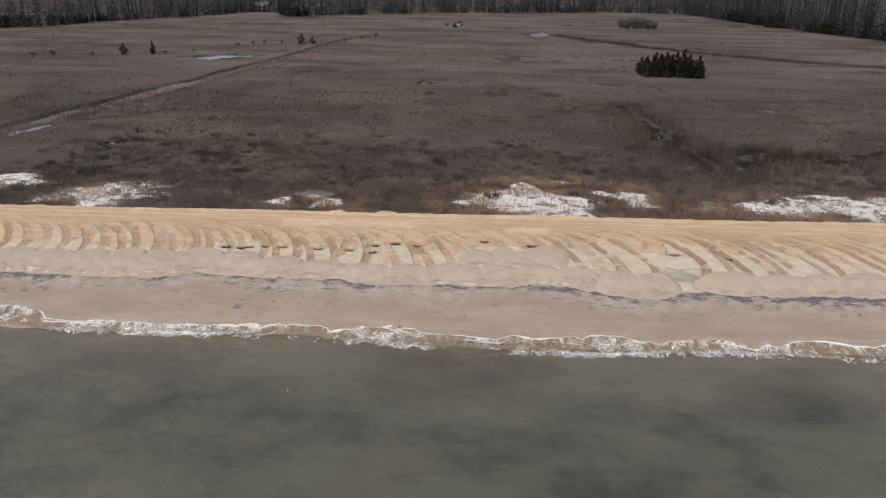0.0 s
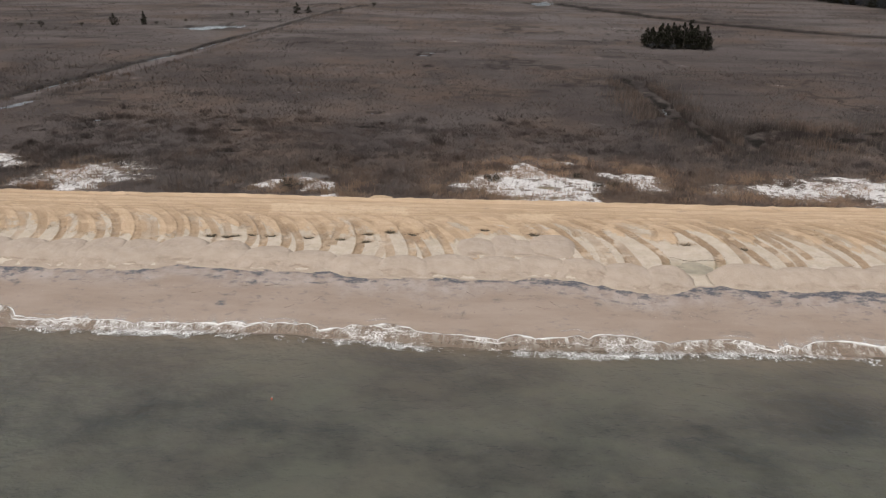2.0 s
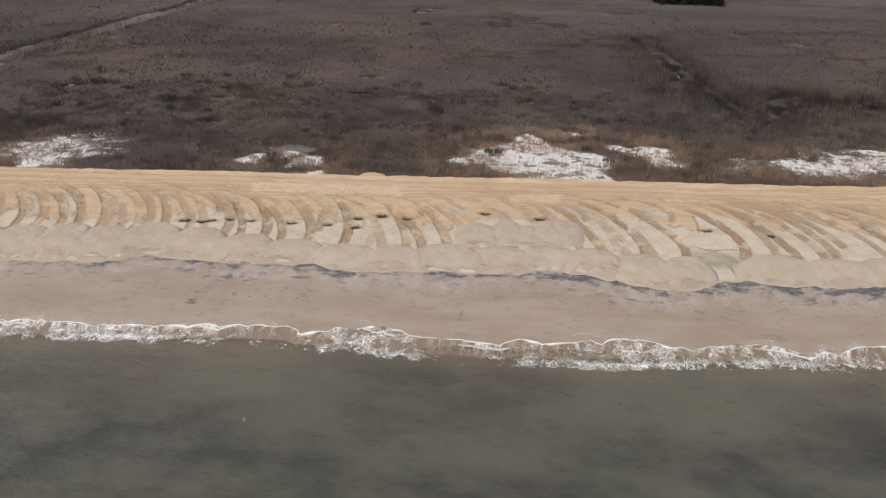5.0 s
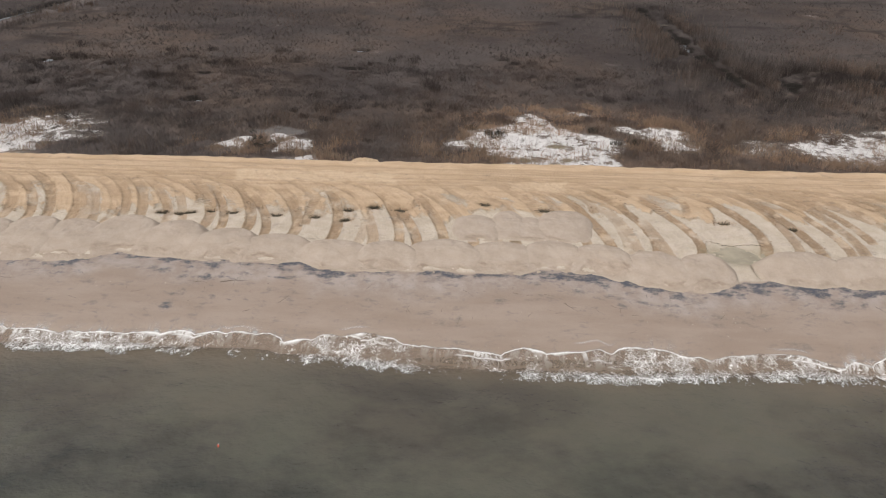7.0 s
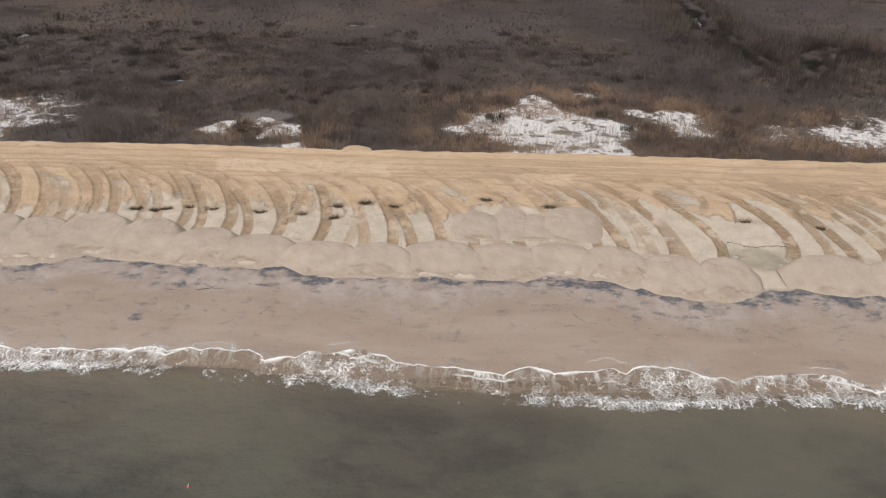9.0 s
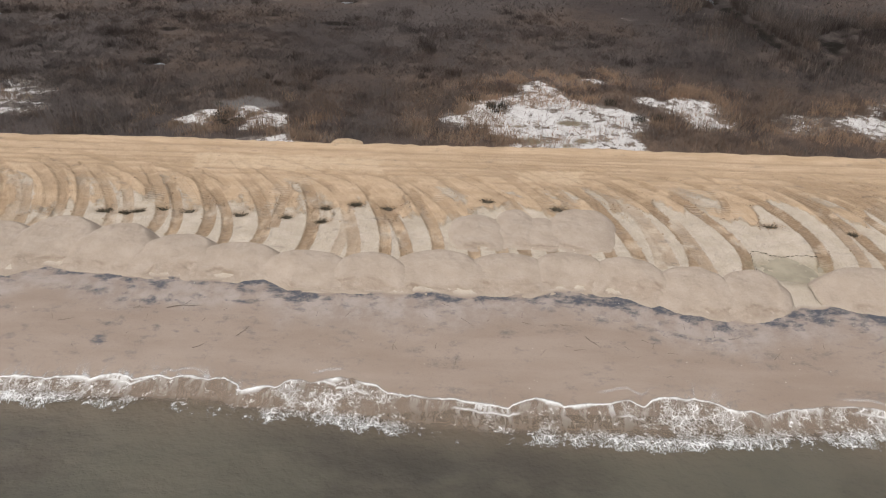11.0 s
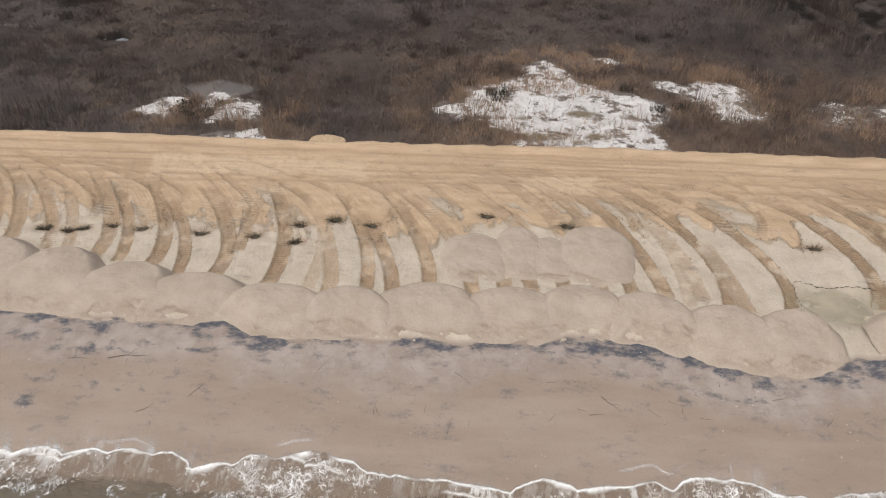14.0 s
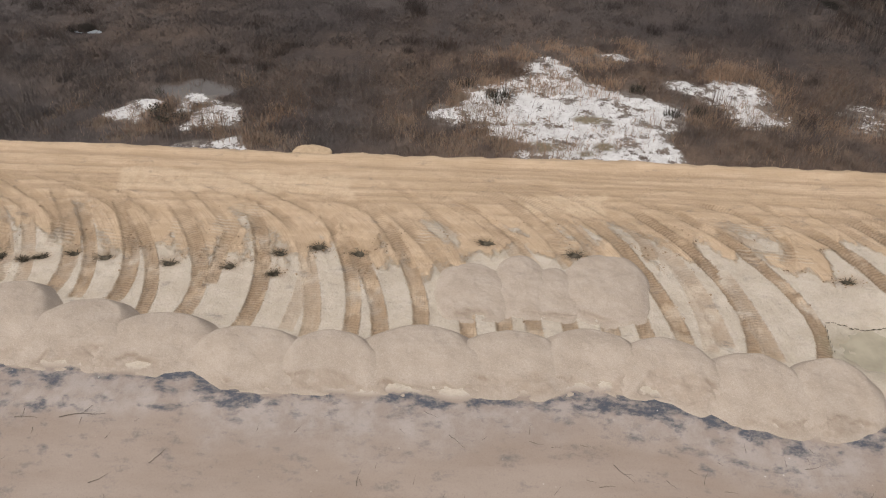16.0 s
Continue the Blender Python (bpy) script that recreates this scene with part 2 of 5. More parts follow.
def mound_material():
    n = Nodes("dumped_sand", 0.95)
    big = n.noise(1.1, 5.0, 0.6)
    colour = n.mix(n.ramp(big, 0.3, 0.7), (0.345, 0.280, 0.222), (0.408, 0.338, 0.275))
    colour = n.mix(n.ramp(n.noise(3.0, 6.0, 0.7, (1, 1, 2.0)), 0.52, 0.75, 0.0, 0.5), colour, (0.36, 0.29, 0.225))
    colour = n.mix(n.ramp(n.noise(45.0, 3.0), 0.3, 0.8, 0.0, 0.3), colour, (0.30, 0.24, 0.185))
    colour = n.mix(n.ramp(n.noise(8.0, 5.0, 0.7), 0.5, 0.75, 0.0, 0.25), colour, (0.35, 0.285, 0.222))
    slump = n.attr("slump")
    pits = n.noise(22.0, 4.0, 0.75)
    colour = n.mix(n.ramp(pits, 0.50, 0.62, 0.0, 0.42), colour, (0.28, 0.22, 0.17))
    colour = n.mix(n.ramp(pits, 0.36, 0.48, 0.42, 0.0), colour, (0.50, 0.425, 0.355))
    colour = n.mix(n.math("MULTIPLY", slump, n.ramp(n.noise(3.5, 6.0, 0.7), 0.38, 0.58, 0.05, 0.55)), colour, (0.305, 0.236, 0.180))
    # creases of the slipped sand, their shade painted as darker lines
    colour = n.mix(n.math("MULTIPLY", n.attr("scar"), n.ramp(n.noise(2.2, 5.0, 0.65), 0.34, 0.5, 0.1, 0.8)), colour, (0.235, 0.177, 0.13))
    b = n.bump(n.noise(2.0, 4.0, 0.6), 0.10, 0.5)
    colour = n.mix(n.ramp(n.noise(5.5, 7.0, 0.78, (1.0, 1.6, 1.0)), 0.57, 0.66, 0.0, 0.5), colour, (0.265, 0.205, 0.16))
    b = n.bump(n.noise(9.0, 5.0, 0.70), 0.03, 0.6, b)
    b = n.bump(n.math("MULTIPLY", n.noise(6.0, 3.0, 0.6), slump), 0.06, 0.7, b)
    b = n.bump(n.noise(30.0, 3.0), 0.01, 0.5, b)
    return n.done(colour, b)


def marsh_material():
    n = Nodes("marsh_ground", 1.0)
    n.bsdf.inputs["Specular IOR Level"].default_value = 0.05
    white, track, mud = n.attr("white"), n.attr("track"), n.attr("mud")
    big = n.noise(0.035, 6.0, 0.62)
    mid = n.noise(0.22, 6.0, 0.65)
    fine = n.noise(2.6, 5.0, 0.7)
    colour = n.mix(n.ramp(big, 0.38, 0.62), (0.059, 0.049, 0.046), (0.097, 0.082, 0.076))
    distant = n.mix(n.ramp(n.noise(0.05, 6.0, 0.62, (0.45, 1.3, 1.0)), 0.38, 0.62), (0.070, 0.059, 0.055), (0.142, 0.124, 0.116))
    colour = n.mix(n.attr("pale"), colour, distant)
    colour = n.mix(n.math("MULTIPLY", n.attr("rust"), n.ramp(mid, 0.30, 0.62, 0.1, 0.9)), colour, (0.158, 0.110, 0.080))
    colour = n.mix(n.ramp(n.noise(0.09, 4.0), 0.55, 0.75, 0.0, 0.6), colour, (0.112, 0.092, 0.082))
    colour = n.mix(n.ramp(fine, 0.35, 0.7, 0.40, 0.0), colour, (0.040, 0.031, 0.028))
    colour = n.mix(n.ramp(n.noise(0.6, 5.0, 0.7), 0.6, 0.78, 0.0, 0.45), colour, (0.04, 0.03, 0.026))
    colour = n.mix(n.math("MULTIPLY", n.attr("scrub"), n.ramp(n.noise(0.8, 7.0, 0.72), 0.36, 0.58, 0.1, 0.8)), colour, (0.205, 0.152, 0.115))
    colour = n.mix(track, colour, n.mix(n.ramp(fine, 0.3, 0.7), (0.095, 0.080, 0.075), (0.150, 0.128, 0.120)))
    colour = n.mix(n.attr("rim"), colour, (0.15, 0.14, 0.135))
    colour = n.mix(mud, colour, (0.014, 0.012, 0.010))
    shell = n.mix(n.ramp(n.noise(1.5, 6.0, 0.7), 0.3, 0.7), (0.50, 0.475, 0.455), (0.66, 0.64, 0.62))
    litter = n.ramp(n.noise(2.2, 8.0, 0.75, (0.85, 1.2, 1.0)), 0.57, 0.66, 0.0, 0.55)
    litter = n.math("MULTIPLY", litter, n.ramp(n.noise(0.45, 4.0, 0.6), 0.36, 0.58))
    shell = n.mix(litter, shell, (0.17, 0.135, 0.11))
    shell = n.mix(n.ramp(n.noise(0.55, 5.0, 0.7, (0.7, 1.6, 1.0)), 0.68, 0.73, 0.0, 0.7), shell, (0.20, 0.15, 0.095))
    shell = n.mix(n.math("MULTIPLY", n.attr("straw"), n.ramp(n.noise(2.5, 6.0, 0.75), 0.35, 0.5)), shell, (0.19, 0.155, 0.105))
    scrub = n.math("MULTIPLY", n.ramp(white, 0.04, 0.34), n.ramp(n.noise(1.7, 8.0, 0.75), 0.38, 0.58))
    colour = n.mix(n.math("MULTIPLY", scrub, 0.75), colour, (0.215, 0.185, 0.162))
    fray = n.ramp(n.noise(0.9, 9.0, 0.82), 0.3, 0.7, -1.1, 0.85)
    rag = n.math("ADD", white, n.math("MULTIPLY", fray, n.math("MINIMUM", n.math("MULTIPLY", white, 3.0), 1.0)))
    colour = n.mix(n.ramp(rag, 0.52, 0.66), colour, shell)
    b = n.bump(n.noise(1.6, 6.0, 0.7), 0.25, 0.8)
    return n.done(colour, b)


def plain(name, low, high, scale=6.0, rough=0.9, bump=0.02, stretch=None):
    n = Nodes(name, rough)
    k = n.noise(scale, 5.0, 0.6, stretch)
    return n.done(n.mix(n.ramp(k, 0.3, 0.7), low, high), n.bump(n.noise(scale * 4, 4.0), bump))


def blade_material(name, low, mid, high, rough=0.9, pale=0.0):
    """Grass and twigs, each blade of its own shade, by patches."""
    n = Nodes(name, rough)
    isle = n.add("ShaderNodeNewGeometry").outputs["Random Per Island"]
    colour = n.mix(n.attr("tone"), low, high)
    colour = n.mix(n.ramp(isle, 0.0, 1.0, 0.0, 0.75), colour, mid)
    colour = n.mix(n.ramp(isle, 0.86, 0.90, 0.0, pale), colour, (0.235, 0.195, 0.15))
    return n.done(colour)


def sea_material():
    n = Nodes("murky_sea", 0.2)
    cloudy = n.noise(0.10, 7.0, 0.62, (0.9, 1.2, 1.0))
    silt = n.noise(0.32, 7.0, 0.66, (0.8, 1.2, 1.0))
    colour = n.mix(n.ramp(cloudy, 0.35, 0.63), (0.031, 0.030, 0.024), (0.081, 0.080, 0.058))
    colour = n.mix(n.ramp(silt, 0.40, 0.66, 0.0, 0.4), colour, (0.105, 0.094, 0.070))
    colour = n.mix(n.attr("shallow"), colour, (0.135, 0.108, 0.075))
    b = n.bump(n.noise(0.42, 6.0, 0.6), 0.9, 0.45)
    b = n.bump(n.noise(1.1, 3.0, 0.55, (0.7, 1.4, 1.0)), 0.16, 0.5, b)
    n.bsdf.inputs["IOR"].default_value = 1.33
    n.bsdf.inputs["Specular IOR Level"].default_value = 1.0
    return n.done(colour, b)


def pool_material(name="still_water", colour=(0.03, 0.028, 0.024)):
    n = Nodes(name, 0.06)
    n.bsdf.inputs["IOR"].default_value = 1.33
    n.bsdf.inputs["Specular IOR Level"].default_value = 0.5
    b = n.bump(n.noise(1.5, 3.0), 0.01, 0.3)
    return n.done(n.mix(n.ramp(n.noise(0.8, 4.0), 0.3, 0.7), colour, tuple(1.4 * c for c in colour)), b)


def foam_material():
    n = Nodes("sea_foam", 0.7)
    front, churn = n.attr("front"), n.attr("churn")
    warp = n.add("ShaderNodeMapping")
    warp.inputs["Scale"].default_value = (1.0, 0.7, 1.0)
    jig = n.add("ShaderNodeTexNoise")
    jig.inputs["Scale"].default_value, jig.inputs["Detail"].default_value = 1.4, 4.0
    n.join(n.where, jig.inputs["Vector"])
    add = n.add("ShaderNodeMix", data_type="VECTOR")
    add.inputs[0].default_value = 0.35
    n.join(n.where, add.inputs[4])
    n.join(jig.outputs["Color"], add.inputs[5])
    n.join(add.outputs[1], warp.inputs["Vector"])
    cells = n.add("ShaderNodeTexVoronoi", feature="DISTANCE_TO_EDGE")
    cells.inputs["Scale"].default_value = 4.2
    n.join(warp.outputs[0], cells.inputs["Vector"])
    fine = n.add("ShaderNodeTexVoronoi", feature="DISTANCE_TO_EDGE")
    fine.inputs["Scale"].default_value = 9.0
    n.join(warp.outputs[0], fine.inputs["Vector"])
    swell = n.ramp(n.noise(1.7, 5.0, 0.7), 0.3, 0.7, -0.05, 0.03)
    lace = n.ramp(n.math("SUBTRACT", cells.outputs["Distance"], swell), 0.012, 0.055, 1.0, 0.0)
    lace = n.math("MAXIMUM", lace, n.math("MULTIPLY", n.ramp(n.math("SUBTRACT", fine.outputs["Distance"], swell), 0.02, 0.09, 1.0, 0.0), 0.6))
    patch = n.noise(0.9, 6.0, 0.7)
    amount = n.math("ADD", churn, n.ramp(patch, 0.3, 0.7, -0.45, 0.45))
    fil = []
    for scale, sharp in ((2.6, 0.03), (7.0, 0.05)):
        v = n.math("ABSOLUTE", n.math("SUBTRACT", n.noise(scale, 6.0, 0.62, (1.7, 0.6, 1.0), add.outputs[1]), 0.5))
        fil.append(n.ramp(v, 0.0, sharp, 1.0, 0.0))
    lace = n.math("MAXIMUM", lace, n.math("MULTIPLY", n.math("ADD", fil[0], fil[1]), 0.40))
    lacy = n.math("MULTIPLY", lace, n.ramp(n.math("ADD", amount, n.ramp(n.noise(5.0, 5.0, 0.7), 0.3, 0.7, -0.25, 0.25)), 0.30, 0.62))
    solid = n.ramp(n.math("ADD", amount, n.ramp(n.noise(11.0, 6.0, 0.75), 0.3, 0.7, -0.6, 0.6)), 1.20, 1.42)
    rim = n.math("MULTIPLY", front, n.ramp(n.noise(2.4, 7.0, 0.78), 0.28, 0.50, 0.0, 1.0))
    streaky = n.ramp(n.noise(1.0, 7.0, 0.7, (5.0, 1.3, 1.0), add.outputs[1]), 0.47, 0.60)
    fringe = n.math("MULTIPLY", streaky, n.attr("tails"))
    foam = n.math("MAXIMUM", n.math("MAXIMUM", lacy, solid), n.math("MAXIMUM", rim, fringe))
    white = n.mix(n.ramp(n.noise(6.0, 4.0), 0.3, 0.7), (0.72, 0.71, 0.69), (0.88, 0.88, 0.87))
    n.done(white, n.bump(foam, 0.05, 0.6))
    film = n.add("ShaderNodeBsdfPrincipled")
    film.inputs["Base Color"].default_value = (0.25, 0.19, 0.14, 1)
    film.inputs["Roughness"].default_value = 0.5
    film.inputs["Specular IOR Level"].default_value = 0.2
    clear = n.add("ShaderNodeBsdfTransparent")
    m1, m2 = n.add("ShaderNodeMixShader"), n.add("ShaderNodeMixShader")
    n.join(n.attr("film"), m1.inputs[0])
    n.join(clear.outputs[0], m1.inputs[1])
    n.join(film.outputs[0], m1.inputs[2])
    n.join(foam, m2.inputs[0])
    n.join(m1.outputs[0], m2.inputs[1])
    n.join(n.bsdf.outputs[0], m2.inputs[2])
    n.join(m2.outputs[0], n.tree.nodes["Material Output"].inputs["Surface"])
    return n.mat


BEACH, MOUND, MARSH, SEA, FOAM = beach_material(), mound_material(), marsh_material(), sea_material(), foam_material()
# marsh water: part of the sky's reflection is painted as a pale base colour
POOL = pool_material("still_water", (0.20, 0.215, 0.23))
PUDDLE = pool_material("silty_puddle", (0.262, 0.228, 0.168))
SPOIL = plain("tan_sand", (0.38, 0.275, 0.175), (0.47, 0.350, 0.230), 4.0, 0.95, 0.04)
REED = blade_material("dry_reed", (0.080, 0.068, 0.063), (0.125, 0.103, 0.090), (0.175, 0.112, 0.074), pale=0.4)
GRASS = blade_material("marsh_grass", (0.060, 0.051, 0.048), (0.096, 0.081, 0.075), (0.132, 0.092, 0.068), pale=0.2)
SHRUB = blade_material("shrub_twigs", (0.03, 0.026, 0.02), (0.06, 0.05, 0.038), (0.05, 0.045, 0.03))
CEDAR = blade_material("cedar_foliage", (0.006, 0.006, 0.004), (0.014, 0.014, 0.008), (0.028, 0.024, 0.011))
# bare twigs, with the haze over the far woods put into their blue-grey
TWIG = blade_material("hazed_bare_twigs", (0.052, 0.054, 0.062), (0.058, 0.058, 0.065), (0.064, 0.062, 0.067))
both = TWIG.node_tree.nodes.new("ShaderNodeBsdfTranslucent")
blend = TWIG.node_tree.nodes.new("ShaderNodeMixShader")
both.inputs["Color"].default_value = (0.060, 0.062, 0.072, 1)
blend.inputs[0].default_value = 0.5
TWIG.node_tree.links.new(TWIG.node_tree.nodes["Principled BSDF"].outputs[0], blend.inputs[1])
TWIG.node_tree.links.new(both.outputs[0], blend.inputs[2])
TWIG.node_tree.links.new(blend.outputs[0], TWIG.node_tree.nodes["Material Output"].inputs["Surface"])
THICKET = blade_material("thicket_twigs", (0.078, 0.070, 0.066), (0.105, 0.096, 0.090), (0.125, 0.110, 0.100))
BARK = plain("grey_bark", (0.07, 0.058, 0.05), (0.13, 0.112, 0.10), 5.0)
WOOD = plain("drift_wood", (0.075, 0.06, 0.048), (0.14, 0.115, 0.09), 8.0, 0.85, 0.01)
ROOT = plain("dark_roots", (0.055, 0.045, 0.032), (0.12, 0.10, 0.07), 9.0, 0.95, 0.02)
PAINT = plain("white_siding", (0.68, 0.68, 0.67), (0.78, 0.78, 0.77), 2.0, 0.7, 0.005)
SHINGLE = plain("grey_roofing", (0.09, 0.09, 0.095), (0.14, 0.14, 0.145), 3.0, 0.9, 0.01)
PANE = pool_material("window_glass", (0.03, 0.035, 0.04))
RED = plain("red_float", (0.62, 0.10, 0.06), (0.72, 0.16, 0.10), 9.0, 0.5, 0.004)
BRUSH = blade_material("mauve_twigs", (0.066, 0.055, 0.053), (0.100, 0.083, 0.077), (0.120, 0.082, 0.066), pale=0.15)
DARK = blade_material("dark_twigs", (0.040, 0.031, 0.028), (0.066, 0.051, 0.045), (0.088, 0.060, 0.046))
RUSTY = blade_material("rusty_brush", (0.200, 0.148, 0.112), (0.295, 0.212, 0.155), (0.370, 0.232, 0.150), pale=0.8)
CRUMB = blade_material("sand_crumb", (0.16, 0.10, 0.06), (0.27, 0.185, 0.115), (0.40, 0.30, 0.20))

# ---- the lie of the land ----
SEA_LEVEL = -1.3


def edge_back(x):
    """The landward edge of the bulldozed platform."""
    return 71.42 + 0.12 * np.sin(x * 0.21) + 0.06 * np.sin(x * 0.9 + 1)


def tan_front(x):
    return 63.0 + 0.9 * smooth(-2, 6, np.asarray(x, float)) - 0.7 * smooth(-20, -27, np.asarray(x, float)) - 0.6 * smooth(20, 28, np.asarray(x, float)) + 0.4 * np.sin(x * 0.33 + 0.6) + 0.35 * np.sin(x * 0.81)


# wheel tracks that fan down from the platform: foot, waist and head on the plan, then how strongly they are pressed
TRACKS = [(-30.4, 60.4, -31.4, 63.6, -34.4, 67.2, 0.9), (-29.1, 60.5, -30.9, 65.0, -34.9, 68.8, 1.0), (-27.4, 60.6, -28.9, 65.1, -32.4, 69.0, 1.0),
          (-25.9, 60.7, -26.8, 63.3, -28.0, 65.7, 0.7), (-24.9, 60.5, -25.8, 64.2, -29.7, 68.6, 0.6), (-24.0, 60.2, -25.3, 64.9, -28.9, 68.6, 0.9),
          (-22.9, 61.2, -24.3, 65.3, -27.3, 68.8, 0.8), (-20.9, 60.7, -22.0, 63.7, -25.2, 67.8, 0.8), (-26.6, 60.6, -27.6, 63.6, -29.6, 66.4, 0.5)]
TRACKS += [(-19.8, 60.2, -20.4, 62.6, -22.0, 66.0, 0.6), (-18.2, 60.1, -18.8, 63.5, -21.8, 68.2, 0.9), (-17.0, 59.9, -17.7, 63.0, -20.0, 67.0, 1.0),
           (-15.3, 59.8, -15.8, 63.0, -18.2, 67.4, 1.0), (-13.9, 59.0, -14.7, 62.4, -17.0, 65.8, 0.9), (-12.1, 59.1, -12.6, 62.7, -15.3, 66.8, 0.9)]
TRACKS += [(-11.6, 61.1, -11.6, 63.4, -11.2, 65.4, 0.8), (-9.6, 58.2, -9.7, 62.7, -11.7, 67.3, 1.0), (-7.7, 58.5, -7.6, 61.4, -8.0, 64.1, 0.35),
           (-6.8, 57.9, -7.1, 60.6, -8.5, 64.9, 0.6), (-5.1, 58.3, -5.9, 62.8, -8.2, 67.0, 1.0), (-3.9, 58.2, -4.9, 61.9, -6.9, 65.0, 1.0),
           (-2.3, 58.8, -3.2, 62.7, -5.9, 67.4, 0.9), (-1.4, 62.3, -2.8, 64.4, -5.3, 67.5, 0.6)]
TRACKS += [(8.4, 57.4, 7.1, 63.0, 3.6, 67.8, 1.0), (9.3, 58.4, 9.0, 62.4, 7.3, 66.4, 0.35), (9.9, 58.7, 9.3, 62.1, 7.9, 65.1, 0.5),
           (11.0, 58.0, 10.3, 62.9, 5.9, 68.5, 1.0), (11.7, 57.9, 11.3, 60.7, 10.6, 63.0, 0.7), (13.6, 57.7, 12.9, 62.8, 7.1, 69.0, 1.0),
           (3.9, 63.3, 1.8, 66.8, -1.5, 69.3, 0.6), (1.7, 63.4, -0.5, 66.3, -3.1, 68.1, 0.5), (5.2, 63.7, 3.2, 67.0, -0.3, 69.6, 0.7), (7.7, 63.9, 5.9, 67.0, 1.4, 69.9, 0.6)]
TRACKS += [(17.9, 58.9, 17.4, 63.2, 13.6, 67.4, 1.0), (19.8, 58.5, 19.7, 62.5, 17.2, 68.1, 0.7), (21.1, 57.7, 20.3, 62.8, 16.2, 68.5, 1.0),
           (23.0, 58.5, 22.0, 63.4, 17.6, 68.2, 0.9), (23.8, 58.2, 22.4, 64.6, 16.0, 69.5, 0.8), (24.9, 60.8, 22.9, 65.2, 18.0, 69.4, 0.9), (25.9, 63.3, 23.4, 65.7, 19.9, 69.3, 0.7)]
# short ends of older tracks, buried under the spread loads
TRACKS += [(x, 57.9, x - 0.12, 59.2, x - 0.3, 60.6, 0.9) for x in (-0.3, 1.2, 2.4, 3.9, 5.5, 6.9)]
# the same pattern goes on along the shore
TRACKS += [(-46.0 + 1.75 * k + 0.4 * math.sin(3.1 * k), 60.3 + 0.3 * math.sin(1.7 * k), -47.0 + 1.75 * k, 64.0, -50.2 + 1.75 * k, 67.8, 0.75 + 0.25 * math.sin(4.7 * k)) for k in range(9)]
TRACKS += [(27.4 + 1.6 * k + 0.4 * math.sin(4.4 * k), 59.0 + 0.8 * math.sin(2.9 * k), 25.6 + 1.6 * k, 64.2, 20.4 + 1.6 * k, 68.9, 0.75 + 0.25 * math.sin(2.3 * k)) for k in range(13)]
# fainter trails sweeping on to the platform
TRAILS = [(-38 + 2.1 * k + 0.7 * math.sin(2.7 * k), 63.6 + 0.7 * math.sin(1.9 * k), -39.6 + 2.1 * k + 0.5 * math.sin(1.3 * k), 66.2 + 0.3 * math.sin(3.3 * k),
           -44.2 + 2.1 * k - 2.0 * math.sin(0.9 * k), 68.9 + 0.8 * math.sin(2.2 * k), 0.70 + 0.28 * math.sin(5.1 * k)) for k in range(38)]
# ruts that run along the platform: height on the plan, slope, bend
RUTS = [(66.4 + 0.32 * k + 0.3 * math.sin(2.3 * k), 0.02 * math.sin(1.9 * k), 0.5 * math.sin(0.8 * k)) for k in range(15)]
HOLES = [(-20.5, 62.1), (-19.7, 62.3), (-18.3, 62.7), (-16.8, 62.4), (-13.8, 62.2), (-11.1, 62.2), (-9.0, 63.1), (-9.0, 61.8), (-21.7, 62.2),
         (-7.3, 63.6), (-5.3, 63.3), (0.3, 64.2), (4.4, 63.7), (16.2, 62.7), (20.6, 62.2)]
# patches stamped by crawler plates: centre, half width, half depth
CLEATS = [(-19.2, 63.7, 0.55, 0.8), (-16.9, 63.6, 0.6, 0.7), (-14.0, 63.9, 0.5, 1.1), (-11.9, 64.3, 0.6, 1.2), (-11.2, 66.0, 1.0, 0.45), (3.8, 64.4, 0.7, 0.7), (13.4, 64.0, 1.5, 0.45), (12.6, 66.0, 1.4, 0.45),
          (-22.6, 63.9, 0.6, 0.6), (-2.4, 64.6, 0.5, 0.6)]
PUDDLE_AT = (16.0, 58.6)


def curve_points(track, steps=12):
    """Points along the bow through foot, waist and head, and the metres run to each."""
    fx, fy, wx, wy, hx, hy = track[:6]
    k = np.linspace(-0.08, 1, steps + 1)
    a, b, c = (1 - k) * (1 - 2 * k), 4 * k * (1 - k), k * (2 * k - 1)
    px, py = a * fx + b * wx + c * hx, a * fy + b * wy + c * hy
    return px, py, np.concatenate([[0], np.cumsum(np.hypot(np.diff(px), np.diff(py)))])


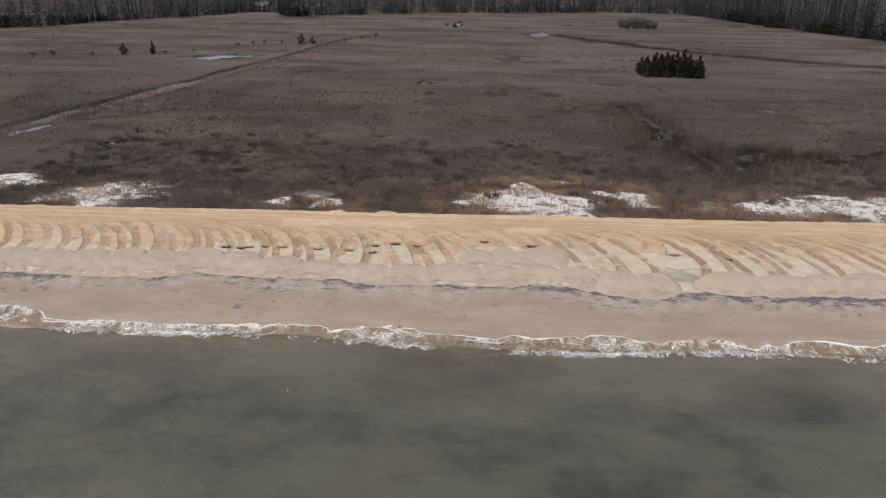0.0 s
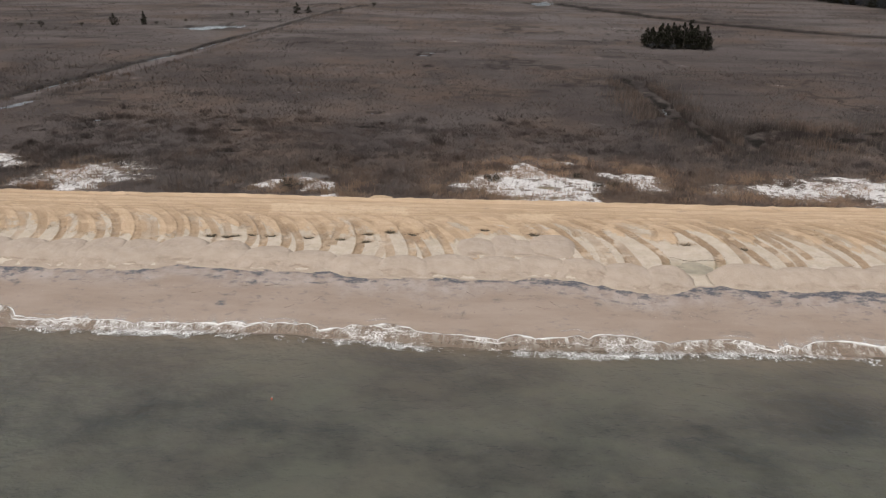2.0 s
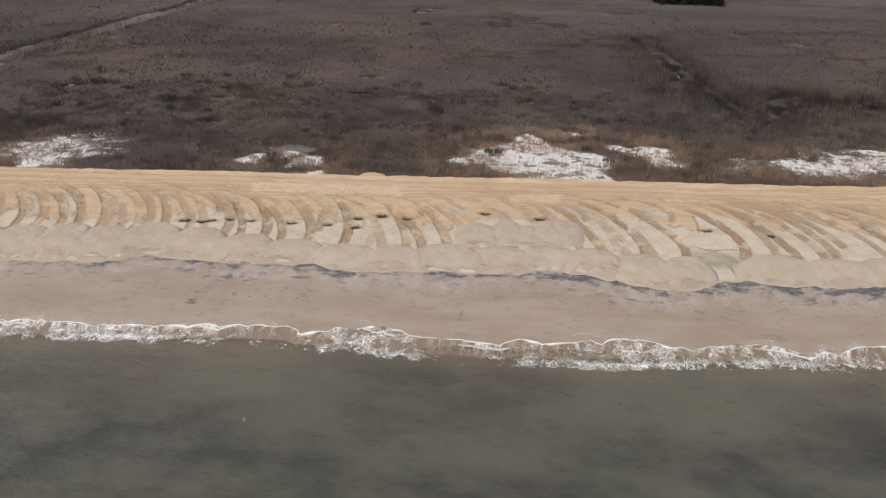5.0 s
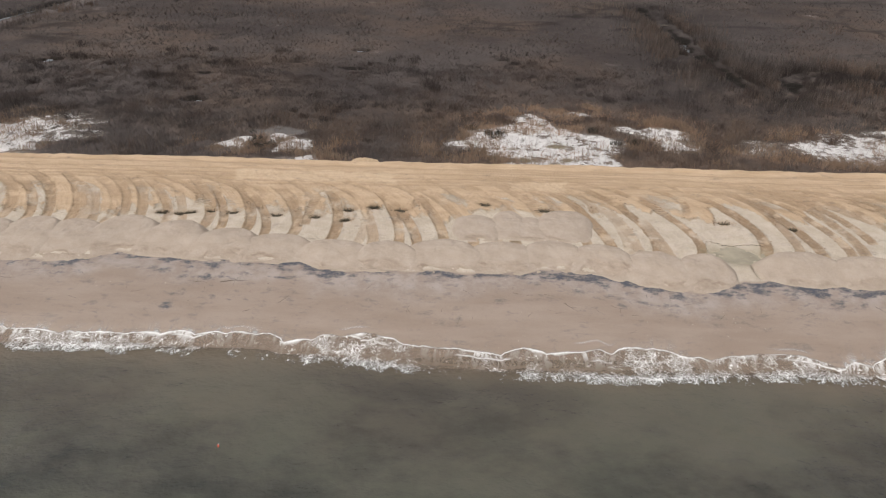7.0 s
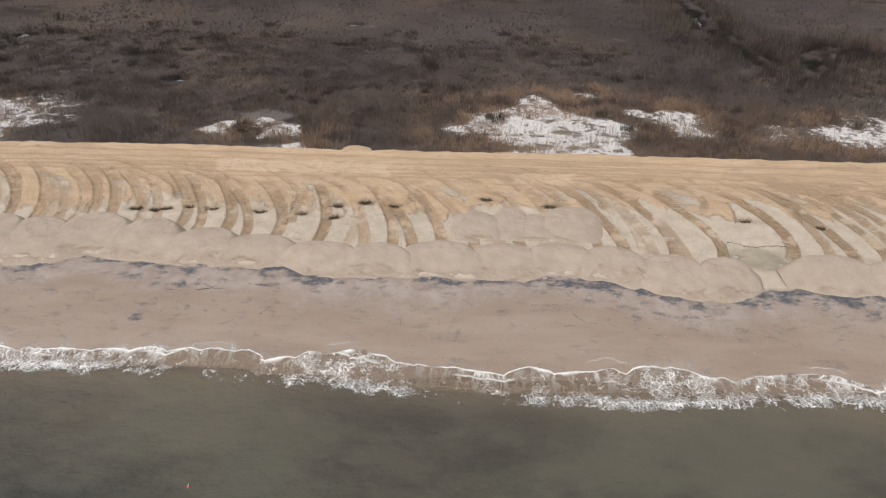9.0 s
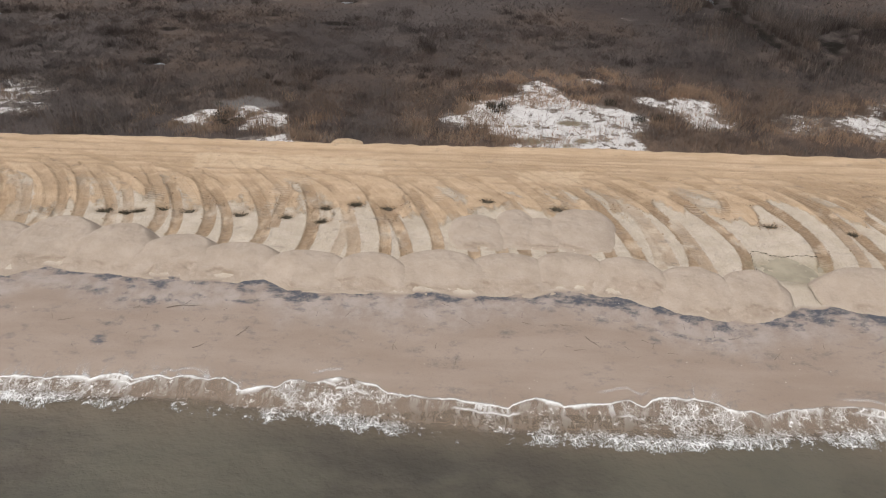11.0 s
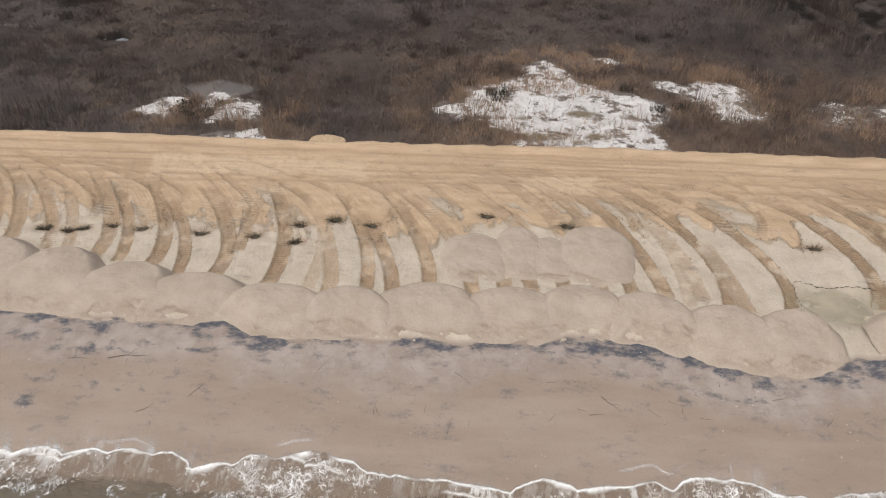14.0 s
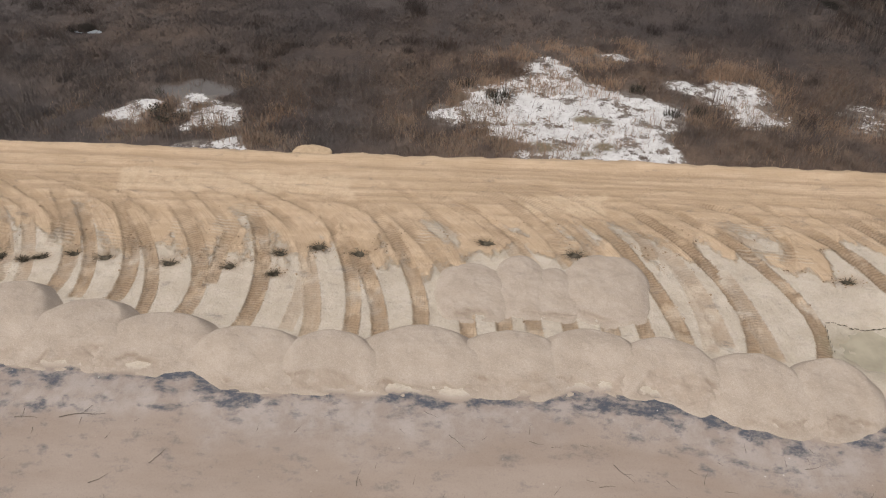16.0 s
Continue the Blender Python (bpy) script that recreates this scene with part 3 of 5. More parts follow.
def wheel_tracks(X, Y):
    """Across each track in half widths, along it in metres, how plainly it shows, and how near the nearest is."""
    X, Y = np.asarray(X, float), np.asarray(Y, float)
    shape = X.shape
    X, Y = X.ravel(), Y.ravel()
    u, v, s, best = np.full_like(X, 2.0), np.zeros_like(X), np.zeros_like(X), np.full_like(X, 9.0)
    for k, track in enumerate(TRAILS + TRACKS):
        px, py, run = curve_points(track)
        faint = k < len(TRAILS)
        wide = 0.26 if faint else 0.35 + 0.035 * math.sin(3.3 * k)
        near = np.nonzero((X > px.min() - 1) & (X < px.max() + 1) & (Y > py.min() - 1) & (Y < py.max() + 1))[0]
        if not len(near):
            continue
        x, y = X[near], Y[near]
        d, along = np.full_like(x, 9.0), np.zeros_like(x)
        for j in range(len(px) - 1):
            dx, dy = px[j + 1] - px[j], py[j + 1] - py[j]
            f = np.clip(((x - px[j]) * dx + (y - py[j]) * dy) / (dx * dx + dy * dy), 0, 1)
            e = np.hypot(x - px[j] - f * dx, y - py[j] - f * dy)
            along = np.where(e < d, run[j] + f * (run[j + 1] - run[j]), along)
            d = np.minimum(d, e)
        across = d / wide
        ends = smooth(0.0, 2.0 if faint else 0.3, along) * (1 - smooth(0.72 * run[-1], run[-1], along)) * track[6]
        fresh = (across < np.minimum(best[near], 1.35)) & (ends > 0.01)
        if not faint:
            fresh |= (across < 1.0) & (ends > 0.2)
        hit = near[fresh]
        best[hit], u[hit], v[hit], s[hit] = across[fresh], across[fresh], along[fresh] + 0.07 * k, ends[fresh]
    s = s * (1 - smooth(0.85, 1.3, best))
    return u.reshape(shape), v.reshape(shape), s.reshape(shape), best.reshape(shape)


def ruts(X, Y):
    s = np.zeros_like(X)
    for k, (y0, slope, bend) in enumerate(RUTS):
        line = y0 + slope * X + bend * np.sin(X * 0.05 + k) + 0.05 * np.sin(X * 0.7 + 2 * k)
        on = smooth(0.0, 0.5, np.sin(X * 0.09 + 2.1 * k) + 0.3)
        s = np.maximum(s, on * (1 - smooth(0.06, 0.22, np.abs(Y - line))))
    return s


def toe(x):
    """The seaward foot of the pushed-up sand."""
    line = np.interp(x, [-46, -36, -30, -25.5, -23.7, -22.5, -19.4, -16.9, -12, -10.8, -9.4, -5, 0, 2.3, 4.4, 7.4, 9, 11.2, 12.8, 14.6, 15.5, 17.3, 19.7, 24, 46],
                     [54.8, 54.8, 54.6, 54.7, 55.0, 55.9, 55.6, 55.3, 55.2, 55.7, 54.7, 54.7, 54.8, 55.0, 55.4, 55.0, 54.4, 53.8, 53.8, 54.3, 54.9, 54.9, 54.6, 54.7, 55.0])
    return line + 0.07 * np.sin(x * 1.9) + 0.05 * np.sin(x * 3.7 + 1)


# centre, half width, landward edge and apron of each load
ROW = [(-44.5, 1.9, 59.9, 0.4), (-41.4, 1.9, 60.2, 0.6), (-38.0, 1.9, 60.4, 0.3), (-34.8, 1.8, 60.1, 0.6), (-31.6, 1.8, 60.1, 0.3), (-28.6, 1.6, 60.6, 0.5), (-25.9, 1.7, 60.5, 0.2), (-22.7, 1.9, 61.1, 0.15),
       (-19.3, 1.8, 60.3, 0.3), (-15.8, 1.75, 59.4, 0.45), (-12.6, 1.85, 58.8, 0.6), (-8.95, 1.9, 58.2, 0.1), (-5.65, 1.55, 58.1, 0.75), (-2.2, 1.95, 58.7, 0.25), (1.4, 1.75, 58.6, 0.45), (4.5, 1.55, 58.8, 0.6)]
ROW += [(7.3, 1.6, 58.4, 0.65), (10.4, 1.75, 57.8, 0.12), (13.3, 1.4, 57.8, 0.25), (19.1, 2.0, 58.3, 0.15), (23.0, 2.0, 57.9, 0.5), (26.3, 1.8, 58.4, 0.3), (29.7, 2.0, 58.9, 0.5), (33.2, 2.0, 58.8, 0.2),
        (36.6, 2.0, 58.8, 0.5), (40.0, 2.0, 59.0, 0.3), (43.5, 2.0, 59.0, 0.5)]


def mound_back(x):
    """The landward foot of the row of loads, scalloped between them."""
    line = np.interp(x, [m[0] for m in ROW], [m[2] for m in ROW])
    gap = np.full(np.shape(x), 9.0)
    for mx, half, edge, apron in ROW:
        gap = np.minimum(gap, np.abs(x - mx) / half)
    return line - 1.1 - 0.9 * smooth(0.5, 1.1, gap) - 4.0 * smooth(1.2, 1.6, gap)


def shore(X, Y):
    """The even slope from the sea bed to the platform."""
    z = np.interp(Y, [30, 44.0, 48.2, 51.5, 54.6, 57.0, 60.5, 62.6, 64.4, 67.0, 71.0, 74.0],
                  [-3.2, -1.95, -1.3, -0.60, 0.0, 0.10, 0.12, 0.20, 0.42, 0.46, 0.50, 0.52])
    return z + 0.008 * X * smooth(50, 60, Y)


def bank(X, Y):
    """How high the pushed-up sand stands behind its foot."""
    return 0.42 * smooth(-0.25, 2.4, Y - toe(X) + 0.12 * fbm(X, Y, 1.1, 3, 37))


def beach_base(X, Y):
    """The shore without its wheel tracks."""
    X, Y = np.asarray(X, float), np.asarray(Y, float)
    return shore(X, Y) + bank(X, Y) * (1 - smooth(-0.9, 0.1, Y - mound_back(X)))


def combed(X, Y):
    """Ragged tongues drawn out along the sweep of the wheels."""
    foot = X + 3.6 * (np.maximum(Y - 60, 0) / 8) ** 1.9
    return 1.5 * fbm(foot, Y * 0.38, 0.95, 4, 31) + 0.25 * fbm(X, Y, 0.5, 4, 33)


def beach_height(X, Y):
    z = beach_base(X, Y)
    u, v, s, best = wheel_tracks(X, Y)
    upper = smooth(56.5, 58.0, Y)
    z = z + upper * (0.05 * fbm(X, Y, 1.6, 5, 3) + 0.02 * fbm(X, Y, 0.35, 3, 5))
    z = z + (1 - upper) * 0.035 * fbm(X, Y * 1.6, 3.0, 4, 7)
    z = z - 0.075 * s * (1 - smooth(0.7, 1.0, np.abs(u))) + 0.045 * s * np.exp(-((np.abs(u) - 1.1) / 0.16) ** 2)
    z = z - 0.03 * ruts(X, Y)
    z = z + 0.07 * smooth(-0.3, 0.4, Y - tan_front(X) + combed(X, Y))
    for hx, hy in HOLES:
        z = z - 0.22 * np.exp(-(((X - hx) / 0.42) ** 2 + ((Y - hy) / 0.28) ** 2))
    px, py = PUDDLE_AT
    z = z - 0.20 * (1 - smooth(0.6, 1.25, np.hypot((X - px) / 2.1, (Y - py) / 1.5) + 0.12 * fbm(X, Y, 1.2, 3, 23)))
    back = edge_back(X) + 0.12 * fbm(X, Y, 0.8, 3, 11)
    z = z + 0.16 * np.exp(-((Y - back + 0.35) / 0.3) ** 2)
    return z - 1.1 * smooth(0.0, 0.9, Y - back)


def beach_fields(X, Y, Z):
    u, v, s, best = wheel_tracks(X, Y)
    wob = combed(X, Y)
    tan = smooth(-0.75, 0.75, Y - tan_front(X) + wob)
    foot = X + 5.0 * (np.maximum(Y - 60, 0) / 8) ** 2.2
    light = smooth(-0.05, 0.75, fbm(foot, Y * 0.4, 1.3, 5, 41)) * (1 - smooth(64.5, 67.5, Y))
    tan = tan * (1 - 0.85 * light)
    worn = smooth(-1.0, 0.1, fbm(X, Y, 1.1, 4, 47))
    grey = 0.8 + 0.2 * (1 - smooth(7.0, 9.0, X))
    run = s / np.maximum(1 - smooth(0.85, 1.3, best), 0.05)
    run = np.where(best < 1.25, np.clip(run, 0, 1), 0)
    lane = 0.95 * run * worn * grey * smooth(56.6, 57.4, Y)
    press = run * smooth(0.0, 0.5, fbm(X, Y, 0.9, 4, 53) + 0.6) * smooth(57.0, 58.2, Y) * (0.62 + 0.16 * smooth(6, 9, X)) * (1 - 0.25 * smooth(64.0, 67.0, Y))
    trodden = 0.34 * ruts(X, Y) * smooth(65.5, 67.0, Y)
    ledge = Y - tan_front(X) + wob
    # the crumbled ledge, its shadowed edge painted as a dark line
    trodden = np.maximum(trodden, 0.15 * np.exp(-((ledge + 0.05) / 0.14) ** 2) * smooth(0.0, 0.5, fbm(X, Y, 1.4, 4, 57)))
    # shade in each hollow, painted as a dark spot
    for hx, hy in HOLES:
        trodden = np.maximum(trodden, 0.8 * np.exp(-(((X - hx) / 0.5) ** 2 + ((Y - hy) / 0.3) ** 2)))
    d = toe(X) + 0.12 - Y + 0.16 * fbm(X, Y, 0.9, 4, 61)
    heavy = smooth(-0.5, 0.6, fbm(X, Y * 0 + 1, 6.0, 3, 63) + 0.9 * np.exp(-((X + 10.5) / 2.6) ** 2) + 0.5 * np.exp(-((X - 9.5) / 3.5) ** 2) - 0.9 * np.exp(-((X + 20.5) / 2.4) ** 2))
    reach = 0.55 + 0.60 * heavy
    dark = np.where(d < 0.0, np.exp(-(d / 0.10) ** 2), np.exp(-(np.maximum(d, 0) / reach) ** 1.3)) * (0.56 + 0.42 * heavy)
    wisp = 0.30 * smooth(-0.1, 0.7, fbm(X * 0.55, Y * 1.3, 1.5, 5, 67)) * smooth(0.3, 0.9, d) * (1 - smooth(1.6, 3.2, d))
    wisp = np.maximum(wisp, 0.28 * smooth(0.05, 0.6, fbm(X * 0.5, Y * 1.4, 1.7, 4, 71)) * smooth(50.4, 51.2, Y) * (1 - smooth(52.6, 53.6, Y)) * (1 - smooth(-15, -9, X)))
    dark = np.maximum(dark, wisp)
    halo = 0.62 * smooth(-0.1, 0.15, d) * (1 - smooth(0.9, 2.5, d + 0.6 * fbm(X * 0.6, Y, 1.8, 4, 69)))
    wet = 1 - smooth(0.1, 0.6, Y - toe(X))
    tread = np.stack([u, v, run * smooth(56.8, 57.6, Y) * (0.35 + 0.65 * smooth(-0.4, 0.4, fbm(X, Y, 2.0, 3, 73)))], axis=-1)
    t = np.maximum(Y - 60, 0) / 8
    flow = np.stack([X + 5.0 * t ** 2.2 + 0.5 * np.maximum(Y - 67, 0) ** 2, Y, 0 * X], axis=-1)
    cleat = np.zeros_like(X)
    for qx, qy, rx, ry in CLEATS:
        cleat = np.maximum(cleat, 1 - smooth(0.7, 1.15, np.maximum(np.abs(X - qx) / rx, np.abs(Y - qy) / ry) + 0.35 * fbm(X, Y, 0.7, 3, 59)))
    px, py = PUDDLE_AT
    olive = 1 - smooth(0.5, 1.35, np.hypot((X - px) / 2.0, (Y - py) / 1.45) + 0.3 * fbm(X, Y, 1.4, 4, 23))
    graded = np.zeros_like(X)
    for x0, x1, y0, y1 in ((-18.0, -6.2, 67.2, 69.5), (2.2, 6.3, 66.6, 68.3)):
        rim = np.minimum(np.minimum(X - x0 + 0.35 * (Y - y0), x1 - X), np.minimum(Y - y0, y1 - Y))
        graded = np.maximum(graded, smooth(-0.1, 0.4, rim + 0.35 * fbm(X, Y, 0.9, 4, 79)))
    return {"graded": graded, "cleat": cleat, "halo": halo, "lane": lane, "press": press, "olive": olive, "flow": flow, "level": smooth(65.5, 68.5, Y + 0.3 * wob), "tan": np.clip(tan, 0, 1), "dark": np.clip(dark, 0, 1), "wet": np.clip(wet, 0, 1), "trodden": np.clip(trodden, 0, 1), "tread": tread}


def finer(lo, hi, step, growth=1.25, low_end=None, high_end=None):
    """Even steps between lo and hi, then ever longer ones out to the ends."""
    mid = list(np.arange(lo, hi + step / 2, step))
    a, b, h = [], [], step
    if low_end is not None:
        x = lo
        while x > low_end:
            h *= growth
            x -= h
            a.append(x)
    h = step
    if high_end is not None:
        x = mid[-1]
        while x < high_end:
            h *= growth
            x += h
            b.append(x)
    return np.array(a[::-1] + mid + b)


beach = sheet("beach", finer(-47, 47, 0.085, 1.3, -160, 160), finer(47.5, 73.4, 0.085, 1.3, 36, None), beach_height, BEACH, beach_fields)
tagged(beach, "pale and tan sand beach, bulldozed and scored by tyre tracks", "beach", kind="structure")

# ---- marsh ----
EDGE = [(-330, 255), (-167, 274), (-156, 287), (-148, 314), (-121, 360), (-112, 392), (-98, 392), (-89, 362), (-60, 385), (-22, 410), (12, 421), (60, 440), (103, 440), (121, 345), (138, 289), (170, 268), (330, 250)]
CREEK = [(23.8, 140), (24.7, 130), (25.6, 121), (25.3, 115.7), (25.7, 110.8), (26.5, 106), (26.9, 101.3), (28.1, 96.6), (29.8, 92.8), (32.2, 95.7), (32.8, 99.8), (36.2, 103.4), (39.3, 103.0), (42.0, 99.4), (45, 100.6), (54, 107), (80, 104)]
FAR_CREEK = [(16, 290), (23, 291.8), (35.6, 272), (50, 250.4), (61.7, 236.3), (75.4, 224.4), (90.8, 214.2), (103, 211), (140, 206)]
DITCH = [(-84, 88), (-76, 98), (-70, 110.3), (-67.6, 118.5), (-64.6, 132.8), (-63.3, 144.2), (-60.9, 154.8), (-59.0, 160.8), (-57.6, 172.7), (-54.9, 189.8), (-50.8, 213.4), (-46.7, 248.6), (-39.4, 270.6)]
BANK = [(-70, 88), (-67.6, 100), (-65.3, 111), (-62.6, 123), (-59.4, 134.4), (-54.8, 167.1), (-50.3, 205), (-44.5, 244)]
SLOTS = [[(-69, 96), (-66.2, 103.8), (-63.9, 112.7)], [(-62.0, 150.5), (-60.2, 157.5)], [(-58.2, 169), (-57.0, 177)]]
PONDS = [(19.2, 293, 3.4, 7.5), (-11.2, 332, 1.4, 14), (-66.5, 203.5, 4.6, 6.0), (-72.5, 202.3, 5.0, 2.0), (-61, 209, 4, 1.2), (-12.3, 164.5, 1.2, 1.8),
         (-10.8, 168.6, 2.6, 0.5), (-49.3, 101.7, 1.0, 0.7), (-30.1, 97.5, 0.9, 0.35), (-28.2, 88.0, 1.0, 0.55), (-21.5, 103.5, 0.9, 0.45), (-14.8, 109.9, 0.7, 0.5), (-14.5, 101.0, 1.3, 0.35),
         (25.2, 115.9, 0.55, 2.0), (-126, 172, 3.0, 1.6), (-113, 137, 1.6, 1.0), (-10.2, 150, 1.5, 0.4)]
WHITES = [(-39.2, 77.0, 3.6, 3.8), (-52, 81.2, 3.4, 1.6), (29.5, 78.6, 4.6, 1.7), (35.0, 79.4, 5.5, 2.6), (41, 78.4, 5.0, 3.5), (36.5, 83.2, 3.0, 0.8), (12.6, 82.0, 0.8, 0.6), (9.0, 86.2, 0.9, 0.5)]
# outlines of the bare sand behind the platform
BARE = [[(-2.4, 77.2), (-0.3, 80.6), (2.6, 81.8), (3.2, 84.4), (4.4, 85.6), (5.6, 83.6), (6.3, 81.6), (8.6, 80.7), (11.6, 78.5), (10.2, 75.0), (11.1, 72.0), (3.9, 72.0), (2.3, 73.8), (-0.1, 75.4)],
        [(13.0, 81.0), (14.9, 83.6), (16.8, 82.6), (16.3, 80.2), (18.2, 77.7), (16.4, 76.9), (14.9, 77.6), (14.9, 79.8)],
        [(-21.7, 75.4), (-20.6, 77.7), (-19.2, 77.2), (-19.9, 74.8)], [(-18.1, 75.9), (-17.6, 78.3), (-16.6, 78.2), (-17.4, 76.2)],
        [(-16.9, 74.2), (-16.2, 77.5), (-14.4, 76.8), (-14.0, 74.6)], [(-16.4, 72.1), (-13.6, 73.1), (-13.2, 72.0)]]


def inside(X, Y, outline):
    """Metres inside a closed outline, negative outside."""
    odd = np.zeros(np.shape(X), bool)
    for (ax, ay), (bx, by) in zip(outline, outline[1:] + outline[:1]):
        odd ^= ((ay > Y) != (by > Y)) & (X < (bx - ax) * (Y - ay) / (by - ay + 1e-9) + ax)
    return np.where(odd, 1, -1) * to_line(X, Y, outline + outline[:1])


def whiteness(X, Y):
    w = np.full(np.shape(X), -1.0)
    for cx, cy, rx, ry in WHITES:
        w = np.maximum(w, 1.25 - np.hypot((X - cx) / rx, (Y - cy) / ry))
    w = w + 0.75 * fbm(X, Y, 3.2, 6, 83)
    for outline in BARE:
        large = len(outline) > 6
        w = np.maximum(w, 0.2 + (0.8 if large else 1.3) * inside(X, Y, outline) + (0.95 if large else 0.4) * fbm(X, Y, 2.4 if large else 1.0, 6, 85))
    return smooth(-0.75, 0.75, w)


def fringe(x, y):
    """Thick along the edges of the white sand and over the low rise behind it."""
    near = np.full(np.shape(x), 9.0)
    for cx, cy, rx, ry in WHITES:
        near = np.minimum(near, np.hypot((x - cx) / (rx + 2.6), (y - cy) / (ry + 2.6)))
    for outline in BARE:
        near = np.minimum(near, 0.72 - inside(x, y, outline) / 9.0)
    return (1 - smooth(0.8, 1.25, near)) * smooth(-0.25, 0.35, fbm(x, y, 2.6, 4, 313))


def wetness(X, Y):
    """How deep a creek, ditch or pond is cut, 0 to 1."""
    d = to_line(X, Y, CREEK) + 0.45 * fbm(X, Y, 2.2, 4, 91)
    w = 0.20 * (1 - smooth(0.35, 1.3, d))
    d = to_line(X, Y, FAR_CREEK) + 0.9 * fbm(X, Y, 5.0, 4, 93)
    w = np.maximum(w, 0.30 * (1 - smooth(0.5, 2.2, d)))
    d = to_line(X, Y, DITCH) + 0.35 * fbm(X, Y, 6.0, 3, 95)
    w = np.maximum(w, (1 - smooth(0.35, 1.1, d)) * (0.2 + 0.8 * smooth(-0.25, 0.05, fbm(X * 0.3, Y, 16.0, 3, 96))))
    for line in SLOTS:
        w = np.maximum(w, 1 - smooth(0.7, 1.2, to_line(X, Y, line) + 0.3 * fbm(X, Y, 2.0, 3, 98)))
    for cx, cy, rx, ry in PONDS:
        r = np.hypot((X - cx) / rx, (Y - cy) / ry) + 0.7 * fbm(X, Y, max(0.6, min(rx, ry)), 3, 97)
        w = np.maximum(w, 1 - smooth(0.85, 1.3, r))
    return w


def marsh_height(X, Y):
    z = 0.02 + 0.16 * fbm(X, Y, 9.0, 4, 101) + 0.06 * fbm(X, Y, 1.2, 3, 103)
    z = z + 0.14 * whiteness(X, Y) * smooth(70, 74, Y) - 1.0 * wetness(X, Y)
    z = z + 0.12 * np.exp(-(to_line(X, Y, BANK) / 1.6) ** 2)
    return np.where(Y < 70.5, -4.0, z)


def marsh_fields(X, Y, Z):
    d = to_line(X, Y, CREEK) + 0.9 * fbm(X, Y, 2.6, 5, 105)
    mud = np.maximum((1 - smooth(0.3, 1.3, d)) * 0.97 * smooth(-0.6, -0.1, fbm(X, Y, 2.4, 3, 129)), 0.45 * np.exp(-(d / 7.0) ** 2) * smooth(-0.4, 0.3, fbm(X, Y, 2.2, 4, 130)))
    mud = np.maximum(mud, 0.75 * (1 - smooth(0.8, 2.0, to_line(X, Y, DITCH) + 0.6 * fbm(X, Y, 4.0, 3, 132))))
    swale = (1 - smooth(0.0, 0.11, np.abs(fbm(X, Y * 1.7, 21.0, 4, 151)))) * smooth(0.0, 0.5, fbm(X, Y, 30.0, 3, 153)) * smooth(84, 92, Y)
    mud = np.maximum(mud, 0.6 * swale)
    mud = np.maximum(mud, 0.5 * smooth(-2, 5, Y - np.interp(X, [e[0] for e in EDGE], [e[1] for e in EDGE])))
    d = to_line(X, Y, FAR_CREEK) + 1.2 * fbm(X, Y, 5.0, 4, 107)
    mud = np.maximum(mud, (1 - smooth(1.8, 4.6, d)) * 0.9)
    for cx, cy, rx, ry in PONDS:
        r = np.hypot((X - cx) / (rx + 0.25), (Y - cy) / (ry + 0.25)) + 0.4 * fbm(X, Y, 1.5, 3, 109)
        mud = np.maximum(mud, 0.8 * (1 - smooth(0.9, 1.35, r)))
    d = to_line(X + 2.2, Y, BANK) + 0.5 * fbm(X, Y, 4.0, 3, 111)
    track = 0.9 * (1 - smooth(1.4, 2.6, d)) * smooth(92, 100, Y)
    rust = smooth(-0.2, 0.7, fbm(X, Y, 14.0, 4, 113)) * 0.55
    rust = np.maximum(rust, smooth(-11, -3, X + 3 * fbm(X, Y, 5, 3, 115)) * (1 - smooth(86, 94, Y + 4 * fbm(X, Y, 6, 3, 117) + 0.25 * np.abs(X - 4))))
    straw = np.zeros_like(X)
    for qx, qy, rx, ry in ((6.4, 76.8, 1.1, 0.45), (3.3, 73.5, 1.3, 0.6), (7.0, 73.8, 0.7, 0.5), (5.9, 73.0, 0.6, 0.25), (2.4, 76.0, 0.5, 0.25)):
        straw = np.maximum(straw, 1 - smooth(0.75, 1.25, np.hypot((X - qx) / rx, (Y - qy) / ry) + 0.35 * fbm(X, Y, 0.8, 4, 87)))
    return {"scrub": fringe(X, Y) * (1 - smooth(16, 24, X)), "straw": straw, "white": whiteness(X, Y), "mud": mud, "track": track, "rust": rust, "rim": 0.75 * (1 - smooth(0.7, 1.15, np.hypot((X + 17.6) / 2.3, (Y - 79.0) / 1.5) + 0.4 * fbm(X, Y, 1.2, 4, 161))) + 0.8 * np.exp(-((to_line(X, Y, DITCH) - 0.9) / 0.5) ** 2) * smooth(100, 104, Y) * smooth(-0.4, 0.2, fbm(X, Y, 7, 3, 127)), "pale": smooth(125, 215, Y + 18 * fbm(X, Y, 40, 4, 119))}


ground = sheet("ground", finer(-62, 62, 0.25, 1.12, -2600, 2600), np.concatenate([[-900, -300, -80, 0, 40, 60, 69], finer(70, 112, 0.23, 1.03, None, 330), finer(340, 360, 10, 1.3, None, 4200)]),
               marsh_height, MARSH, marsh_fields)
tagged(ground, "flat brown winter salt marsh with white sand patches", "marsh", kind="structure")
marsh_water = sheet("water", np.linspace(-420, 420, 12), np.linspace(75.5, 600, 12), lambda X, Y: 0 * X - 0.40, POOL)
tagged(marsh_water, "still water in the marsh creeks and ponds, sky reflection in its colour", "water", kind="structure")

# ---- sea and surf ----


